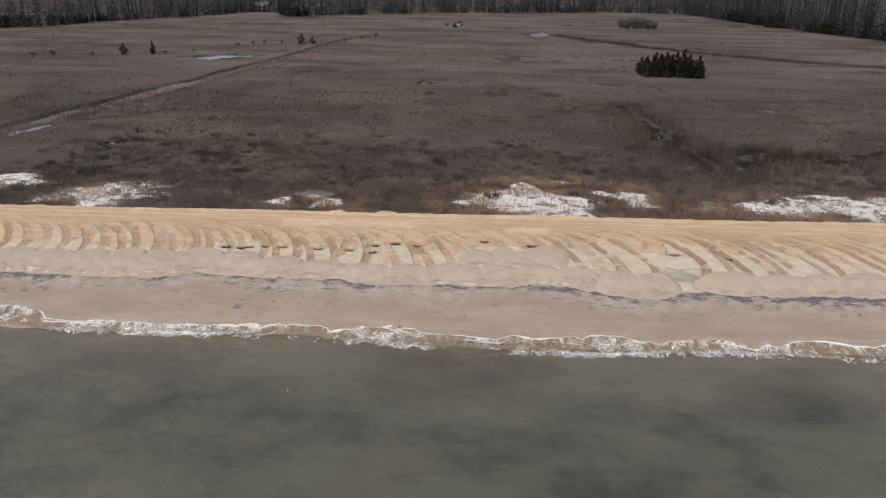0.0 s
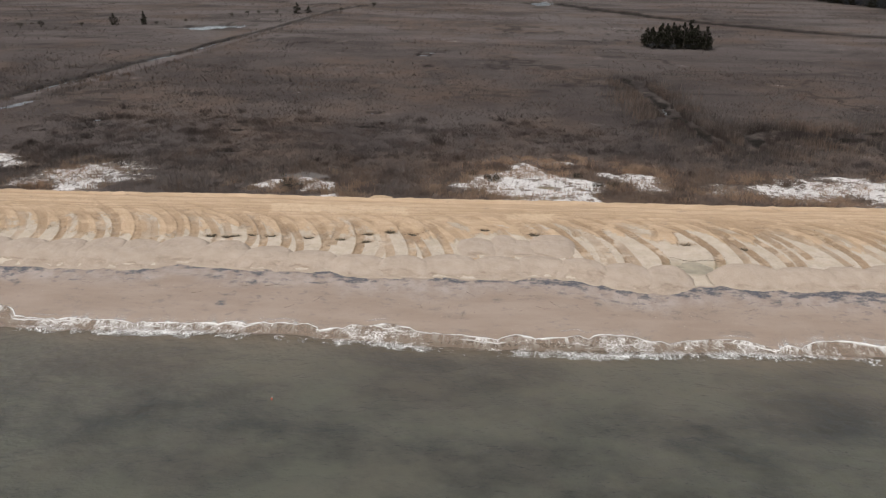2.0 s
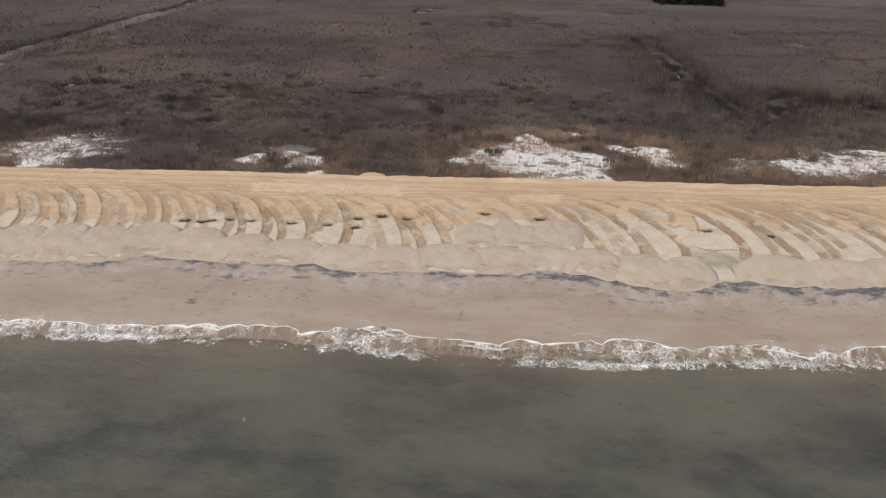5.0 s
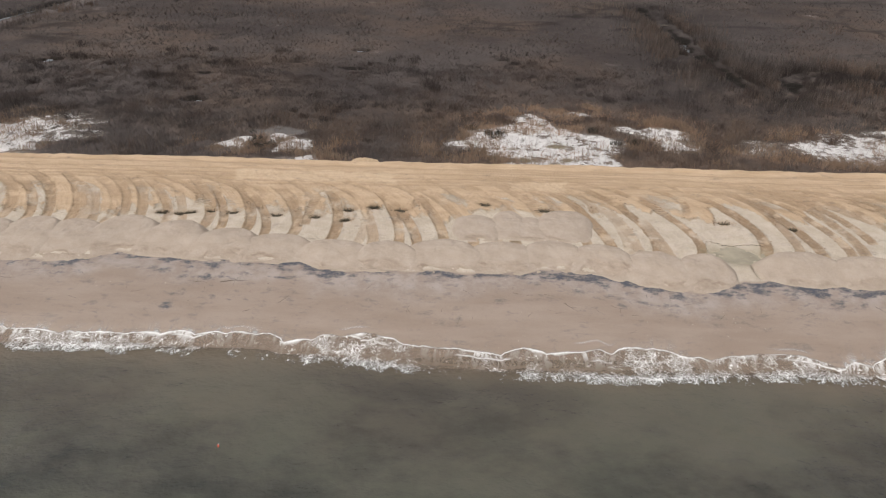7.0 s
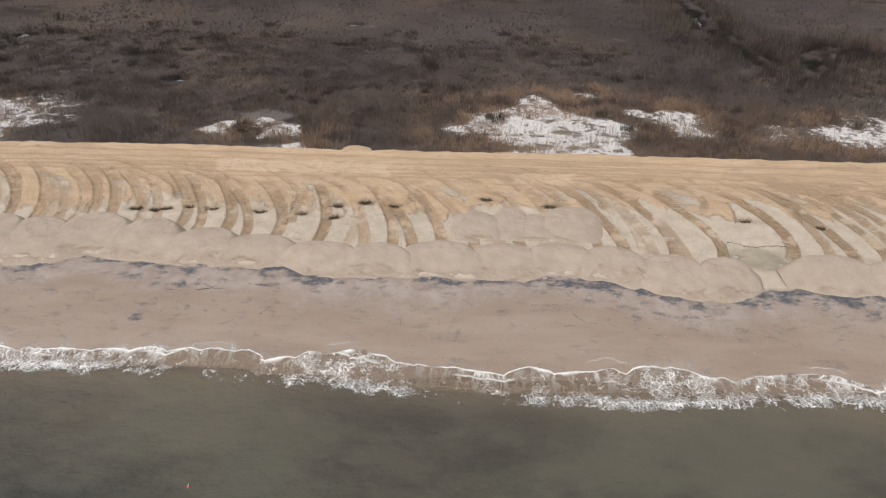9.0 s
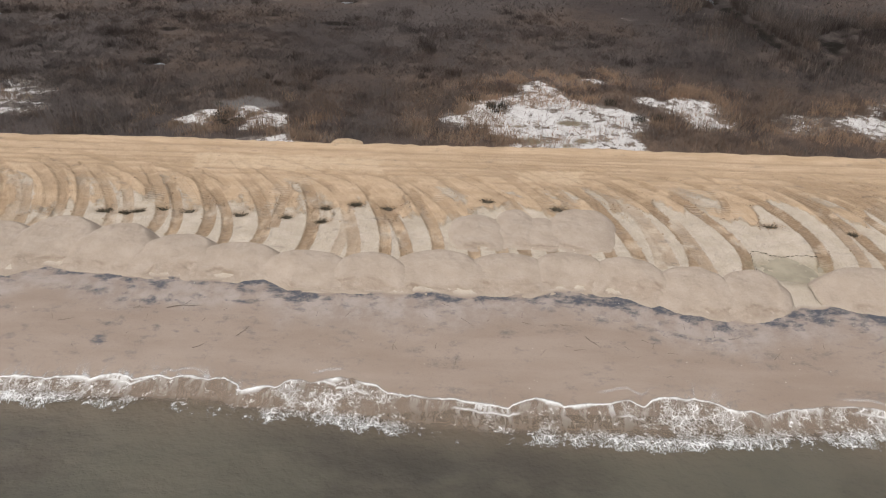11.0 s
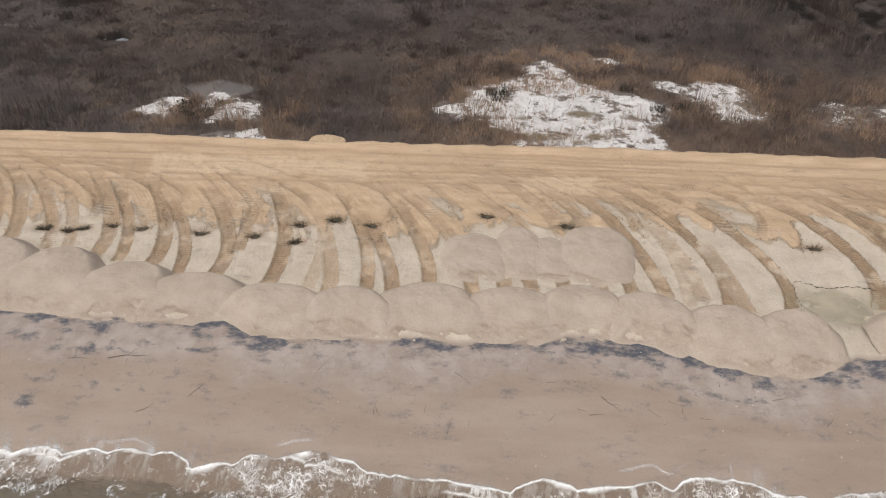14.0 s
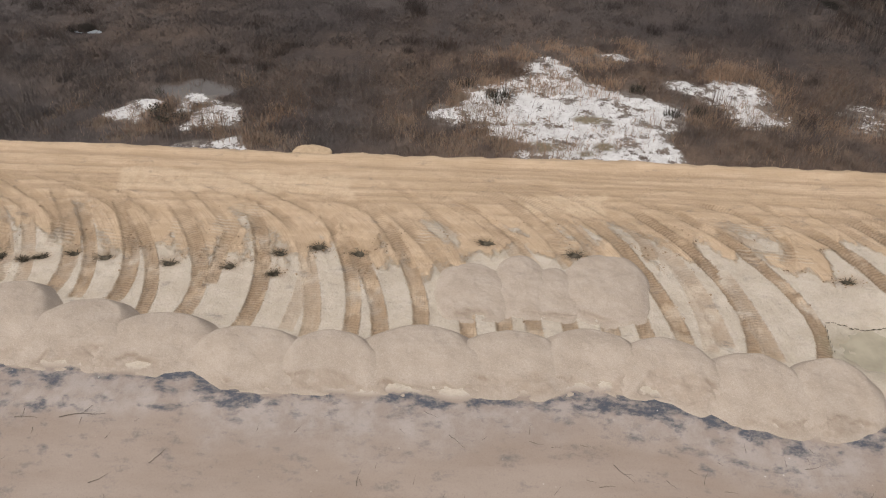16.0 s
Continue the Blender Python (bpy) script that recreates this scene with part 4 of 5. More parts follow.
def sea_height(X, Y):
    near = smooth(-60, 30, Y)
    return SEA_LEVEL + near * (0.018 * np.sin(Y * 0.9 + 0.25 * X + 2 * fbm(X, Y, 14, 2, 121)) + 0.06 * fbm(X, Y, 4.5, 4, 123) + 0.05 * smooth(6, -22, X + 6 * fbm(X, Y, 18, 2, 127)) * fbm(X * 0.5 + 0.3 * Y, Y * 1.3, 2.2, 3, 129))


def sea_fields(X, Y, Z):
    return {"shallow": 0.35 * smooth(38.0, 46.0, Y + 2.5 * fbm(X, Y, 9, 3, 126)) + 0.5 * smooth(45.4, 47.8, Y + 0.8 * fbm(X, Y, 6, 3, 125))}


sea = sheet("sea", finer(-60, 60, 0.4, 1.25, -2600, 2600), finer(8, 49.6, 0.35, 1.25, -1500, None), sea_height, SEA, sea_fields)
tagged(sea, "murky grey-green shallow sea water", "sea", kind="structure")


ARCS = []
arc_rng = random.Random(77)
arc_x = -50.0
while arc_x < 50:
    arc_w = arc_rng.choice((0.35, 0.5, 0.7, 0.9, 1.2, 1.7, 2.6)) * arc_rng.uniform(0.8, 1.2)
    ARCS.append((arc_x + arc_w, arc_w * 1.2, (0.22 + 0.36 * arc_w) * arc_rng.uniform(0.3, 1.25)))
    arc_x += 1.7 * arc_w


def swash_front(X):
    """How far up the sand each tongue of water has run: a row of arcs with cusps between them."""
    lobes = np.zeros_like(X)
    for ax, aw, ah in ARCS:
        lobes = np.maximum(lobes, ah * np.sqrt(np.clip(1 - ((X - ax) / aw) ** 2, 0, 1)))
    run = np.interp(X, [-46, -34, -28, -22, -17, -13, -9, -6, -3, 0, 3, 6.5, 9, 11, 14, 18, 22, 46], [49.6, 49.6, 49.1, 49.0, 48.9, 49.4, 49.3, 49.5, 48.9, 48.7, 48.7, 49.2, 48.8, 48.3, 48.5, 49.0, 49.3, 49.5])
    return run - 0.42 + lobes + 0.22 * fbm(X, X * 0 + 3, 9.0, 3, 131) + 0.12 * fbm(X, X * 0 + 5, 0.9, 5, 135)


def break_line(X):
    run = np.interp(X, [-46, -34, -25, -17, -13, -9, -5, 0, 5, 9, 12, 17, 22, 46], [48.2, 48.4, 47.8, 48.0, 48.0, 47.8, 47.3, 47.0, 47.0, 47.0, 47.5, 47.8, 47.9, 48.1])
    return run + 0.18 * fbm(X, X * 0 + 7, 5.0, 3, 133) - 0.15


def swash():
    xs = np.arange(-46, 46, 0.075)
    rows = 84
    k = np.linspace(0, 1, rows)[:, None]
    front, back = swash_front(xs)[None, :], break_line(xs)[None, :] - 0.6
    Y = back + (front + 1.2 - back) * k
    X = np.broadcast_to(xs[None, :], Y.shape)
    ragged = 0.05 * fbm(X, Y, 0.5, 3, 137)
    Y = Y + ragged * k
    k = np.clip((Y - back) / (front - back), 0, 1)
    Z = np.maximum(beach_height(X, Y) + 0.02, sea_height(X, Y) + 0.03)
    d = front - Y
    crest = np.exp(-((Y - break_line(X)) / 0.36) ** 2)
    Z = Z + 0.16 * crest * (0.6 + 0.4 * fbm(X, Y, 1.2, 3, 139)) + 0.035 * np.exp(-((d - 0.12) / 0.12) ** 2)
    rim = 1 - smooth(0.03, 0.10 + 0.26 * smooth(-0.3, 0.8, fbm(X, X * 0 + 1, 1.6, 3, 141)), d)
    second = swash_front(X) - 0.62 + 0.5 * (swash_front(X * 1.13 + 61 - 120 * (X > 8)) - 49.0) + 0.25 * fbm(X, X * 0 + 6, 3.0, 3, 147)
    rim = np.maximum(rim * smooth(-0.75, 0.0, fbm(X, X * 0 + 8, 2.0, 3, 149)), 0.9 * np.exp(-((Y - second) / 0.055) ** 2) * smooth(-0.1, 0.4, fbm(X, X * 0 + 4, 3.0, 3, 157)))
    along = smooth(-0.5, 0.6, fbm(X, X * 0 + 2, 7.0, 3, 143))
    band = smooth(-0.35, 0.35, fbm(X, X * 0 + 3, 5.5, 3, 159))
    tails = 0.95 * np.exp(-d / 0.55) * (0.25 + 0.75 * smooth(-0.3, 0.5, fbm(X, X * 0 + 9, 2.6, 3, 145)))
    churn = 0.12 + 0.85 * crest * along + 0.10 * along + 0.36 * band * smooth(-0.3, 0.2, Y - break_line(X)) - 0.30 * smooth(-0.3, -0.7, Y - break_line(X))
    churn = churn * smooth(0.0, 0.08, k + 0 * X)
    film = 0.7 * smooth(0.15, 0.5, k + 0 * X) * (1 - 0.25 * k)
    wash = smooth(-0.05, 0.0, d)
    ghost = front + 0.42 + 0.4 * (swash_front(X * 0.9 + 23 - 60 * (X > 10)) - 49.0)
    ghost = np.exp(-((Y - ghost) / 0.06) ** 2) * smooth(0.0, 0.5, fbm(X, X * 0 + 5, 3.2, 3, 163)) * smooth(0.0, -0.1, d)
    old = 0.55 * smooth(0.05, 0.5, fbm(X, X * 0 + 6, 3.4, 3, 165)) * smooth(0.0, -0.08, d) * np.exp(d / 0.35)
    rim, churn, film, tails = np.maximum(rim * wash, 0.28 * ghost), churn * wash - 0.6 * (1 - wash), film * wash, np.maximum(tails * wash, old)
    nx = len(xs)
    i = (np.arange(rows - 1)[:, None] * nx + np.arange(nx - 1)[None, :]).ravel()
    me = raw_mesh("surf", np.stack([X, Y, Z], axis=-1).reshape(-1, 3), np.stack([i, i + 1, i + nx + 1, i + nx], axis=1),
                  {"front": rim.ravel(), "churn": churn.ravel(), "film": film.ravel(), "tails": (tails * smooth(0.1, 0.3, k + 0 * X)).ravel()})
    me.materials.append(FOAM)
    return new("surf", me)


surf = swash()
tagged(surf, "white lacy foam of small waves washing up the sand", "surf", kind="structure")

# ---- sand mounds ----


def sand_mound(cx, cy, rx, ry, top, seed, shift=0.35, apron=0.5, row=False):
    """One load of sand: a broad dome, steep on its landward side, with a crumbled apron at its seaward foot."""
    rings, spokes = 36, 84
    r = np.linspace(0, 1, rings)[:, None]
    a = np.linspace(0, 2 * np.pi, spokes, endpoint=False)[None, :]
    c, sn = np.cos(a), np.sin(a)
    square = np.where(sn < 0, 0.62, 0.97)
    ux, uy = np.sign(c) * np.abs(c) ** square, np.sign(sn) * np.abs(sn) ** square
    wob = 1 + 0.035 * np.sin(2 * a + seed) + 0.03 * np.sin(3 * a + 2 * seed) + 0.012 * np.sin(7 * a + seed)
    X = cx + rx * r * wob * ux
    if row:
        foot = toe(X) - 0.05 + 0.16 * fbm(X, 0 * X + seed, 0.8, 4, 39)
        Y = np.where(sn < 0, cy + (foot - cy) * r * np.abs(uy), cy + ry * r * wob * uy) + shift * ry * (1 - r)
    else:
        Y = cy + ry * r * wob * uy + shift * ry * (1 - r)
    dome = np.clip(1 - r ** np.where(sn < 0, 2.6 + 1.1 * sn, 2.6), 0, 1)
    body = bank(X, Y) * (1 - smooth(0.62, 1.0, r) * smooth(-0.15, 0.45, sn)) if row else 0.0
    fade = smooth(0.0, 0.2, 1 - r)
    h = top * dome * (1 + 0.20 * fbm(X, Y, 1.9, 3, seed)) + (0.035 * fbm(X, Y, 0.7, 5, seed + 3) + 0.03 * np.maximum(fbm(X, Y, 0.35, 3, seed + 13), 0.1)) * fade
    # the crumbled apron: below a wavering line that arches over the foot
    arch = np.sqrt(np.clip(1 - ((X - cx - 0.2 * rx * math.sin(1.7 * seed)) / (rx * (0.75 + 0.2 * math.sin(3.1 * seed)))) ** 2, 0, 1))
    line = cy - ry + ry * (0.22 + 0.75 * apron * (0.75 + 0.35 * math.sin(2.3 * seed)) * arch) + 0.42 * fbm(X, Y, 1.1, 6, seed + 5)
    below = line - Y
    low = smooth(-0.04, 0.10, below) * fade
    # where the painted crease shade goes: two broken lines along the slip
    scar = (np.exp(-((below - 0.03) / 0.09) ** 2) + 0.55 * np.exp(-((below - 0.42) / 0.08) ** 2)) * smooth(0.0, 0.25, 1 - r) * smooth(-0.5, 0.3, fbm(X, Y, 1.0, 3, seed + 7))
    h = h - 0.04 * low + 0.09 * low * fbm(X, Y, 0.45, 4, seed + 11) + 0.02 * np.exp(-((below + 0.08) / 0.07) ** 2) * fade
    Z = shore(X, Y) + body + h - 0.05 * smooth(0.93, 1.0, r)
    i = np.arange(rings - 1)[:, None] * spokes
    j = np.arange(spokes)[None, :]
    jn = (j + 1) % spokes
    faces = np.stack([i + j, i + spokes + j, i + spokes + jn, i + jn], axis=-1).reshape(-1, 4)
    me = raw_mesh("sand_mound", np.stack([X, Y, Z], axis=-1).reshape(-1, 3), faces, {"scar": (scar + 0 * X).ravel(), "slump": (low + 0 * X).ravel()})
    me.materials.append(MOUND)
    ob = new("sand_mound", me)
    tagged(ob, "rounded mound of pale pushed-up sand on the beach", "sand mound", "row of sand mounds")
    return ob


for k, (mx, half, edge, apron) in enumerate(ROW):
    foot = float(toe(mx)) - 0.05
    sand_mound(mx, (foot + edge) / 2, half * 1.42, (edge - foot) / 2, 0.21 + 0.05 * math.sin(1.7 * k), 200 + 7 * k, 0.30, apron, True)
for k, (mx, my, mr, my_r, high) in enumerate(((-0.2, 61.0, 1.75, 1.9, 0.22), (1.9, 61.4, 1.4, 2.0, 0.19), (3.2, 61.0, 1.3, 1.7, 0.17), (5.5, 61.5, 2.0, 2.3, 0.25))):
    ob = sand_mound(mx, my, mr, my_r, high, 500 + 7 * k, 0.15, 0.0)
    tagged(ob, "low spread mound of pale dumped sand behind the row", group="spread mounds")

# ---- vegetation ----


def blades(name, x, y, z, tall, wide, lean, tone, material, bend=0.35):
    """Many thin upright blades in one mesh: each a bent strip of three triangles."""
    n = len(x)
    rng = np.random.default_rng(len(name) * 131 + n)
    a = rng.uniform(0, 2 * np.pi, n)
    sx, sy = np.cos(a) * wide / 2, np.sin(a) * wide / 2
    b = rng.uniform(0, 2 * np.pi, n)
    off = tall * lean * rng.uniform(0.3, 1.0, n)
    lx, ly = np.cos(b) * off, np.sin(b) * off
    base = np.stack([x, y, z], 1)
    side = np.stack([sx, sy, 0 * sx], 1)
    mid = base + np.stack([lx * bend, ly * bend, tall * 0.6], 1)
    tip = base + np.stack([lx, ly, tall], 1)
    co = np.stack([base - side, base + side, mid + side * 0.7, mid - side * 0.7, tip], 1).reshape(-1, 3)
    k = (np.arange(n) * 5)[:, None]
    tris = np.concatenate([k + np.array([[0, 1, 2]]), k + np.array([[0, 2, 3]]), k + np.array([[3, 2, 4]])], 1).reshape(-1, 3)
    me = raw_mesh(name, co, tris, {"tone": np.repeat(tone, 5)}, False)
    me.materials.append(material)
    return new(name, me)


def grow(name, n, box, seed, tall, wide, lean, material, density, label, bare=0.0, clump=0.26, per=15):
    rng = np.random.default_rng(seed)
    cx, cy = rng.uniform(box[0], box[1], n // per), rng.uniform(box[2], box[3], n // per)
    big = np.repeat(rng.uniform(0.55, 1.35, n // per), per)
    mood = np.repeat(rng.normal(0, 0.16, n // per), per)
    spread = clump * big
    x = np.repeat(cx, per) + rng.normal(0, 1, len(big)) * spread
    y = np.repeat(cy, per) + rng.normal(0, 1, len(big)) * spread
    n = len(x)
    keep = rng.uniform(0, 1, n) < density(x, y)
    keep &= y > edge_back(x) + 0.55
    keep &= rng.uniform(0, 1, n) > 0.55 * np.exp(-(to_line(x, y, CREEK) / 8.0) ** 2)
    keep &= rng.uniform(0, 1, n) > 0.8 * (1 - smooth(0.0, 0.11, np.abs(fbm(x, y * 1.7, 21.0, 4, 151)))) * smooth(0.0, 0.5, fbm(x, y, 30.0, 3, 153)) * smooth(84, 92, y)
    white, wet = whiteness(x, y), wetness(x, y)
    keep &= rng.uniform(0, 1, n) > np.clip(white * 1.15, 0, 1.0 - bare)
    keep &= (np.hypot((x + 17.6) / 2.3, (y - 79.0) / 1.5) > 1.0) | (rng.uniform(0, 1, n) < 0.12)
    keep &= (wet < 0.2) & (to_line(x, y, CREEK) + 0.5 * fbm(x, y, 2.6, 5, 105) > 0.75)
    keep &= (to_line(x + 2.2, y, BANK) > 1.6) | (y < 98)
    for line in SLOTS:
        keep &= to_line(x, y, line) > 1.6
    for qx, qy, rx, ry in PONDS:
        keep &= np.hypot((x - qx) / (rx * 1.2 + 0.1), (y - qy + 0.5) / (ry * 1.2 + 0.6)) > 1
    x, y, big, mood = x[keep], y[keep], big[keep], mood[keep]
    z = marsh_height(x, y) - 0.03
    rust = smooth(-11, -3, x + 3 * fbm(x, y, 5, 3, 115)) * (1 - smooth(86, 94, y + 4 * fbm(x, y, 6, 3, 117) + 0.25 * np.abs(x - 4)))
    keep = (to_line(x, y, FAR_CREEK) > 4.2)
    x, y, z, rust, big, mood = x[keep], y[keep], z[keep], rust[keep], big[keep], mood[keep]
    tone = np.clip(0.30 + 0.55 * fbm(x, y, 7.0, 4, 401) + 0.25 * fbm(x, y, 2.2, 3, 403) + 0.5 * rust - 0.7 * np.exp(-(to_line(x, y, CREEK) / 9.0) ** 2) + mood + rng.normal(0, 0.08, len(x)), 0, 1)
    h = tall * big * rng.uniform(0.5, 1.15, len(x)) * (0.8 + 0.5 * np.clip(fbm(x, y, 4.0, 3, seed + 9), -0.6, 1))
    ob = blades(name, x, y, z, h, wide * rng.uniform(0.6, 1.3, len(x)), lean, tone, material)
    return tagged(ob, label, "grass", kind="stuff")


def clumpy(size, seed, lo, hi):
    return lambda x, y: smooth(lo, hi, fbm(x, y, size, 4, seed))


grow("reed_bed", 120000, (-50, 50, 72, 84), 1, 0.55, 0.024, 0.9, REED, lambda x, y: 0.25 + 0.75 * smooth(-0.3, 0.4, fbm(x, y, 3.0, 4, 301)), "dry brown reeds along the back of the beach", 0.06)
grow("brush", 60000, (-50, 50, 72.6, 96), 6, 0.72, 0.022, 1.1, REED, lambda x, y: smooth(-0.2, 0.3, fbm(x, y, 6.0, 3, 311)) * (1 - smooth(84, 97, y)), "grey-brown leafless brush among the reeds", 0.04, 0.42, 80)
grow("rusty_brush", 330000, (-46, 46, 72.4, 94), 7, 0.60, 0.028, 0.7, RUSTY, fringe, "rust-brown and straw-coloured brush round the white sand", 0.26, 0.40, 70)
grow("mauve_brush", 150000, (-52, 52, 74, 102), 8, 0.62, 0.024, 1.2, BRUSH, lambda x, y: smooth(-0.25, 0.25, fbm(x, y, 3.2, 4, 315)), "dense mauve-grey twiggy brush in patches on the marsh", 0.02, 0.45, 110)
grow("dark_brush", 80000, (-52, 52, 77, 108), 9, 0.85, 0.026, 0.9, DARK, lambda x, y: smooth(0.05, 0.4, fbm(x, y, 4.2, 4, 317) + 0.45 * smooth(12, 20, x) * smooth(83, 90, y) + 0.15 * smooth(-14, -22, x) * smooth(79, 85, y)), "dark brown leafless bushes among the marsh grass", 0.02, 0.38, 120)
grow("tall_reed", 7000, (-30, 30, 72.4, 81), 2, 1.5, 0.026, 0.25, REED, clumpy(3.5, 303, 0.1, 0.6), "tall pale reed stems behind the sand", 0.0)
grow("marsh_grass", 125000, (-56, 56, 80, 104), 3, 0.30, 0.05, 1.4, GRASS, lambda x, y: 0.35 + 0.65 * smooth(-0.4, 0.3, fbm(x, y, 3.0, 4, 305)), "matted brown marsh grass")
grow("low_grass", 85000, (-84, 84, 100, 150), 4, 0.32, 0.10, 1.3, GRASS, lambda x, y: 0.3 + 0.7 * smooth(-0.4, 0.3, fbm(x, y, 5.0, 4, 307)), "matted brown marsh grass", 0.0, 1.3)
grow("distant_grass", 70000, (-150, 150, 148, 330), 5, 0.3, 0.22, 1.4, GRASS, lambda x, y: 0.25 + 0.75 * smooth(-0.3, 0.3, fbm(x, y, 9.0, 4, 309)), "matted brown marsh grass far across the flats", 0.0, 3.0)


def bank_reeds(name, line, n, seed, spread, tall, label, material=None, patchy=-0.25):
    rng = np.random.default_rng(seed)
    seg = rng.integers(0, len(line) - 1, n)
    t = rng.uniform(0, 1, n)
    p = np.array(line)
    x = p[seg, 0] + (p[seg + 1, 0] - p[seg, 0]) * t + rng.normal(0, spread, n)
    y = p[seg, 1] + (p[seg + 1, 1] - p[seg, 1]) * t + rng.normal(0, spread, n)
    keep = (wetness(x, y) < 0.15) & (to_line(x, y, line) > 0.55 * spread) & (fbm(x, y, 5.0 if patchy < 0 else 1.6, 3, seed) > patchy)
    x, y = x[keep], y[keep]
    tone = np.clip(0.25 + 0.6 * fbm(x, y, 5.0, 3, seed + 1), 0, 1)
    ob = blades(name, x, y, marsh_height(x, y) - 0.03, tall * rng.uniform(0.5, 1.2, len(x)), 0.05 * np.ones(len(x)), 0.35, tone, material or REED)
    return tagged(ob, label, "grass", kind="stuff")


bank_reeds("creek_reed", CREEK, 34000, 11, 2.8, 0.95, "brown reeds on the muddy creek banks")
bank_reeds("creek_bush", CREEK, 26000, 14, 2.0, 1.15, "dark bushes crowding the creek banks", DARK, 0.15)
bank_reeds("bank_reed", BANK, 9000, 12, 1.2, 0.9, "brown reeds along the dirt track")
bank_reeds("far_creek_reed", FAR_CREEK, 5000, 13, 6.0, 0.5, "brown reeds along the distant creek")


def tuft_cloud(bm, centre, size, count, leaf, rng, droop=0.0):
    """Small leaf clumps, loosely filling an uneven ellipsoid."""
    for _ in range(count):
        d = Vector((rng.gauss(0, 1), rng.gauss(0, 1), rng.gauss(0, 1))).normalized() * rng.uniform(0.45, 1.05)
        p = Vector(centre) + Vector((d.x * size[0], d.y * size[1], d.z * size[2] - droop * d.x * d.x))
        u = Vector((rng.gauss(0, 1), rng.gauss(0, 1), rng.gauss(0, 0.7))).normalized()
        w = u.cross(Vector((rng.gauss(0, 1), rng.gauss(0, 1), rng.gauss(0, 1)))).normalized()
        s = leaf * rng.uniform(0.6, 1.4)
        bm.faces.new([bm.verts.new(q) for q in (p - u * s, p + w * s * 0.6, p + u * s, p - w * s * 0.45)])


def cedar(x, y, tall, wide, seed, label, group, trunk_share=0.2):
    """A cedar: a tapered trunk, limbs and an uneven crown of many small sprays."""
    rng = random.Random(seed)
    tree = new("cedar_tree")
    tree.location = (x, y, float(marsh_height(np.array([x]), np.array([y]))[0]) - 0.05)
    bm = bmesh.new()
    lean = rng.uniform(-0.04, 0.04) * tall
    tube(bm, [(0, 0, 0), (lean * 0.4, 0, tall * 0.4), (lean, 0, tall * 0.9)], [0.035 * tall, 0.022 * tall, 0.006 * tall], 7)
    for k in range(9):
        h = tall * rng.uniform(trunk_share * 0.7, 0.8)
        a = rng.uniform(0, 6.28)
        r = wide * 0.42 * (1 - 0.5 * h / tall)
        tube(bm, [(lean * h / tall, 0, h), (r * math.cos(a), r * math.sin(a), h + 0.12 * tall)], [0.010 * tall, 0.004 * tall], 4)
    part("trunk", bm, BARK, tree)
    bm = bmesh.new()
    levels = 9
    for k in range(levels):
        f = k / (levels - 1)
        h = tall * (trunk_share + (0.97 - trunk_share) * f)
        r = wide / 2 * (1 - 0.75 * f ** 2.4) * rng.uniform(0.75, 1.15)
        for _ in range(4 if f < 0.7 else 2):
            a = rng.uniform(0, 6.28)
            off = r * rng.uniform(0.2, 0.75)
            tuft_cloud(bm, (off * math.cos(a) + lean * f, off * math.sin(a), h), (r * 0.5, r * 0.5, tall * 0.075), 26, 0.055 * tall ** 0.8, rng)
    crown = part("crown", bm, CEDAR, tree, shade_smooth=False)
    crown.data.attributes.new("tone", "FLOAT", "POINT").data.foreach_set("value", [rng.random() ** 1.5 for _ in crown.data.vertices])
    return tagged(tree, label, "tree", group)


def shrub(x, y, tall, wide, seed, label, group="scattered shrubs", material=None, name="shrub"):
    """A twiggy shrub: stems from one root and small leaf clumps."""
    rng = random.Random(seed)
    ob = new(name)
    ob.location = (x, y, float(marsh_height(np.array([x]), np.array([y]))[0]) - 0.04)
    bm = bmesh.new()
    for k in range(10):
        a = rng.uniform(0, 6.28)
        r = wide * 0.45 * rng.uniform(0.3, 1.0)
        h = tall * rng.uniform(0.6, 1.0)
        tube(bm, [(0.04 * math.cos(a), 0.04 * math.sin(a), 0), (r * 0.5 * math.cos(a), r * 0.5 * math.sin(a), h * 0.6), (r * math.cos(a), r * math.sin(a), h)],
             [0.016 * tall, 0.010 * tall, 0.004 * tall], 4)
    part("branchwork", bm, BARK, ob)
    bm = bmesh.new()
    for k in range(7 if tall < 2 else 16):
        a = rng.uniform(0, 6.28)
        r = wide * 0.3 * rng.uniform(0.2, 1.0)
        tuft_cloud(bm, (r * math.cos(a), r * math.sin(a), tall * rng.uniform(0.2 if tall > 2 else 0.45, 0.85)), (wide * 0.24, wide * 0.24, tall * 0.2), 22, 0.08 * tall if tall < 2 else 0.22, rng)
    crown = part("crown", bm, material or SHRUB, ob, shade_smooth=False)
    crown.data.attributes.new("tone", "FLOAT", "POINT").data.foreach_set("value", [rng.random() for _ in crown.data.vertices])
    return tagged(ob, label, "shrub", group)


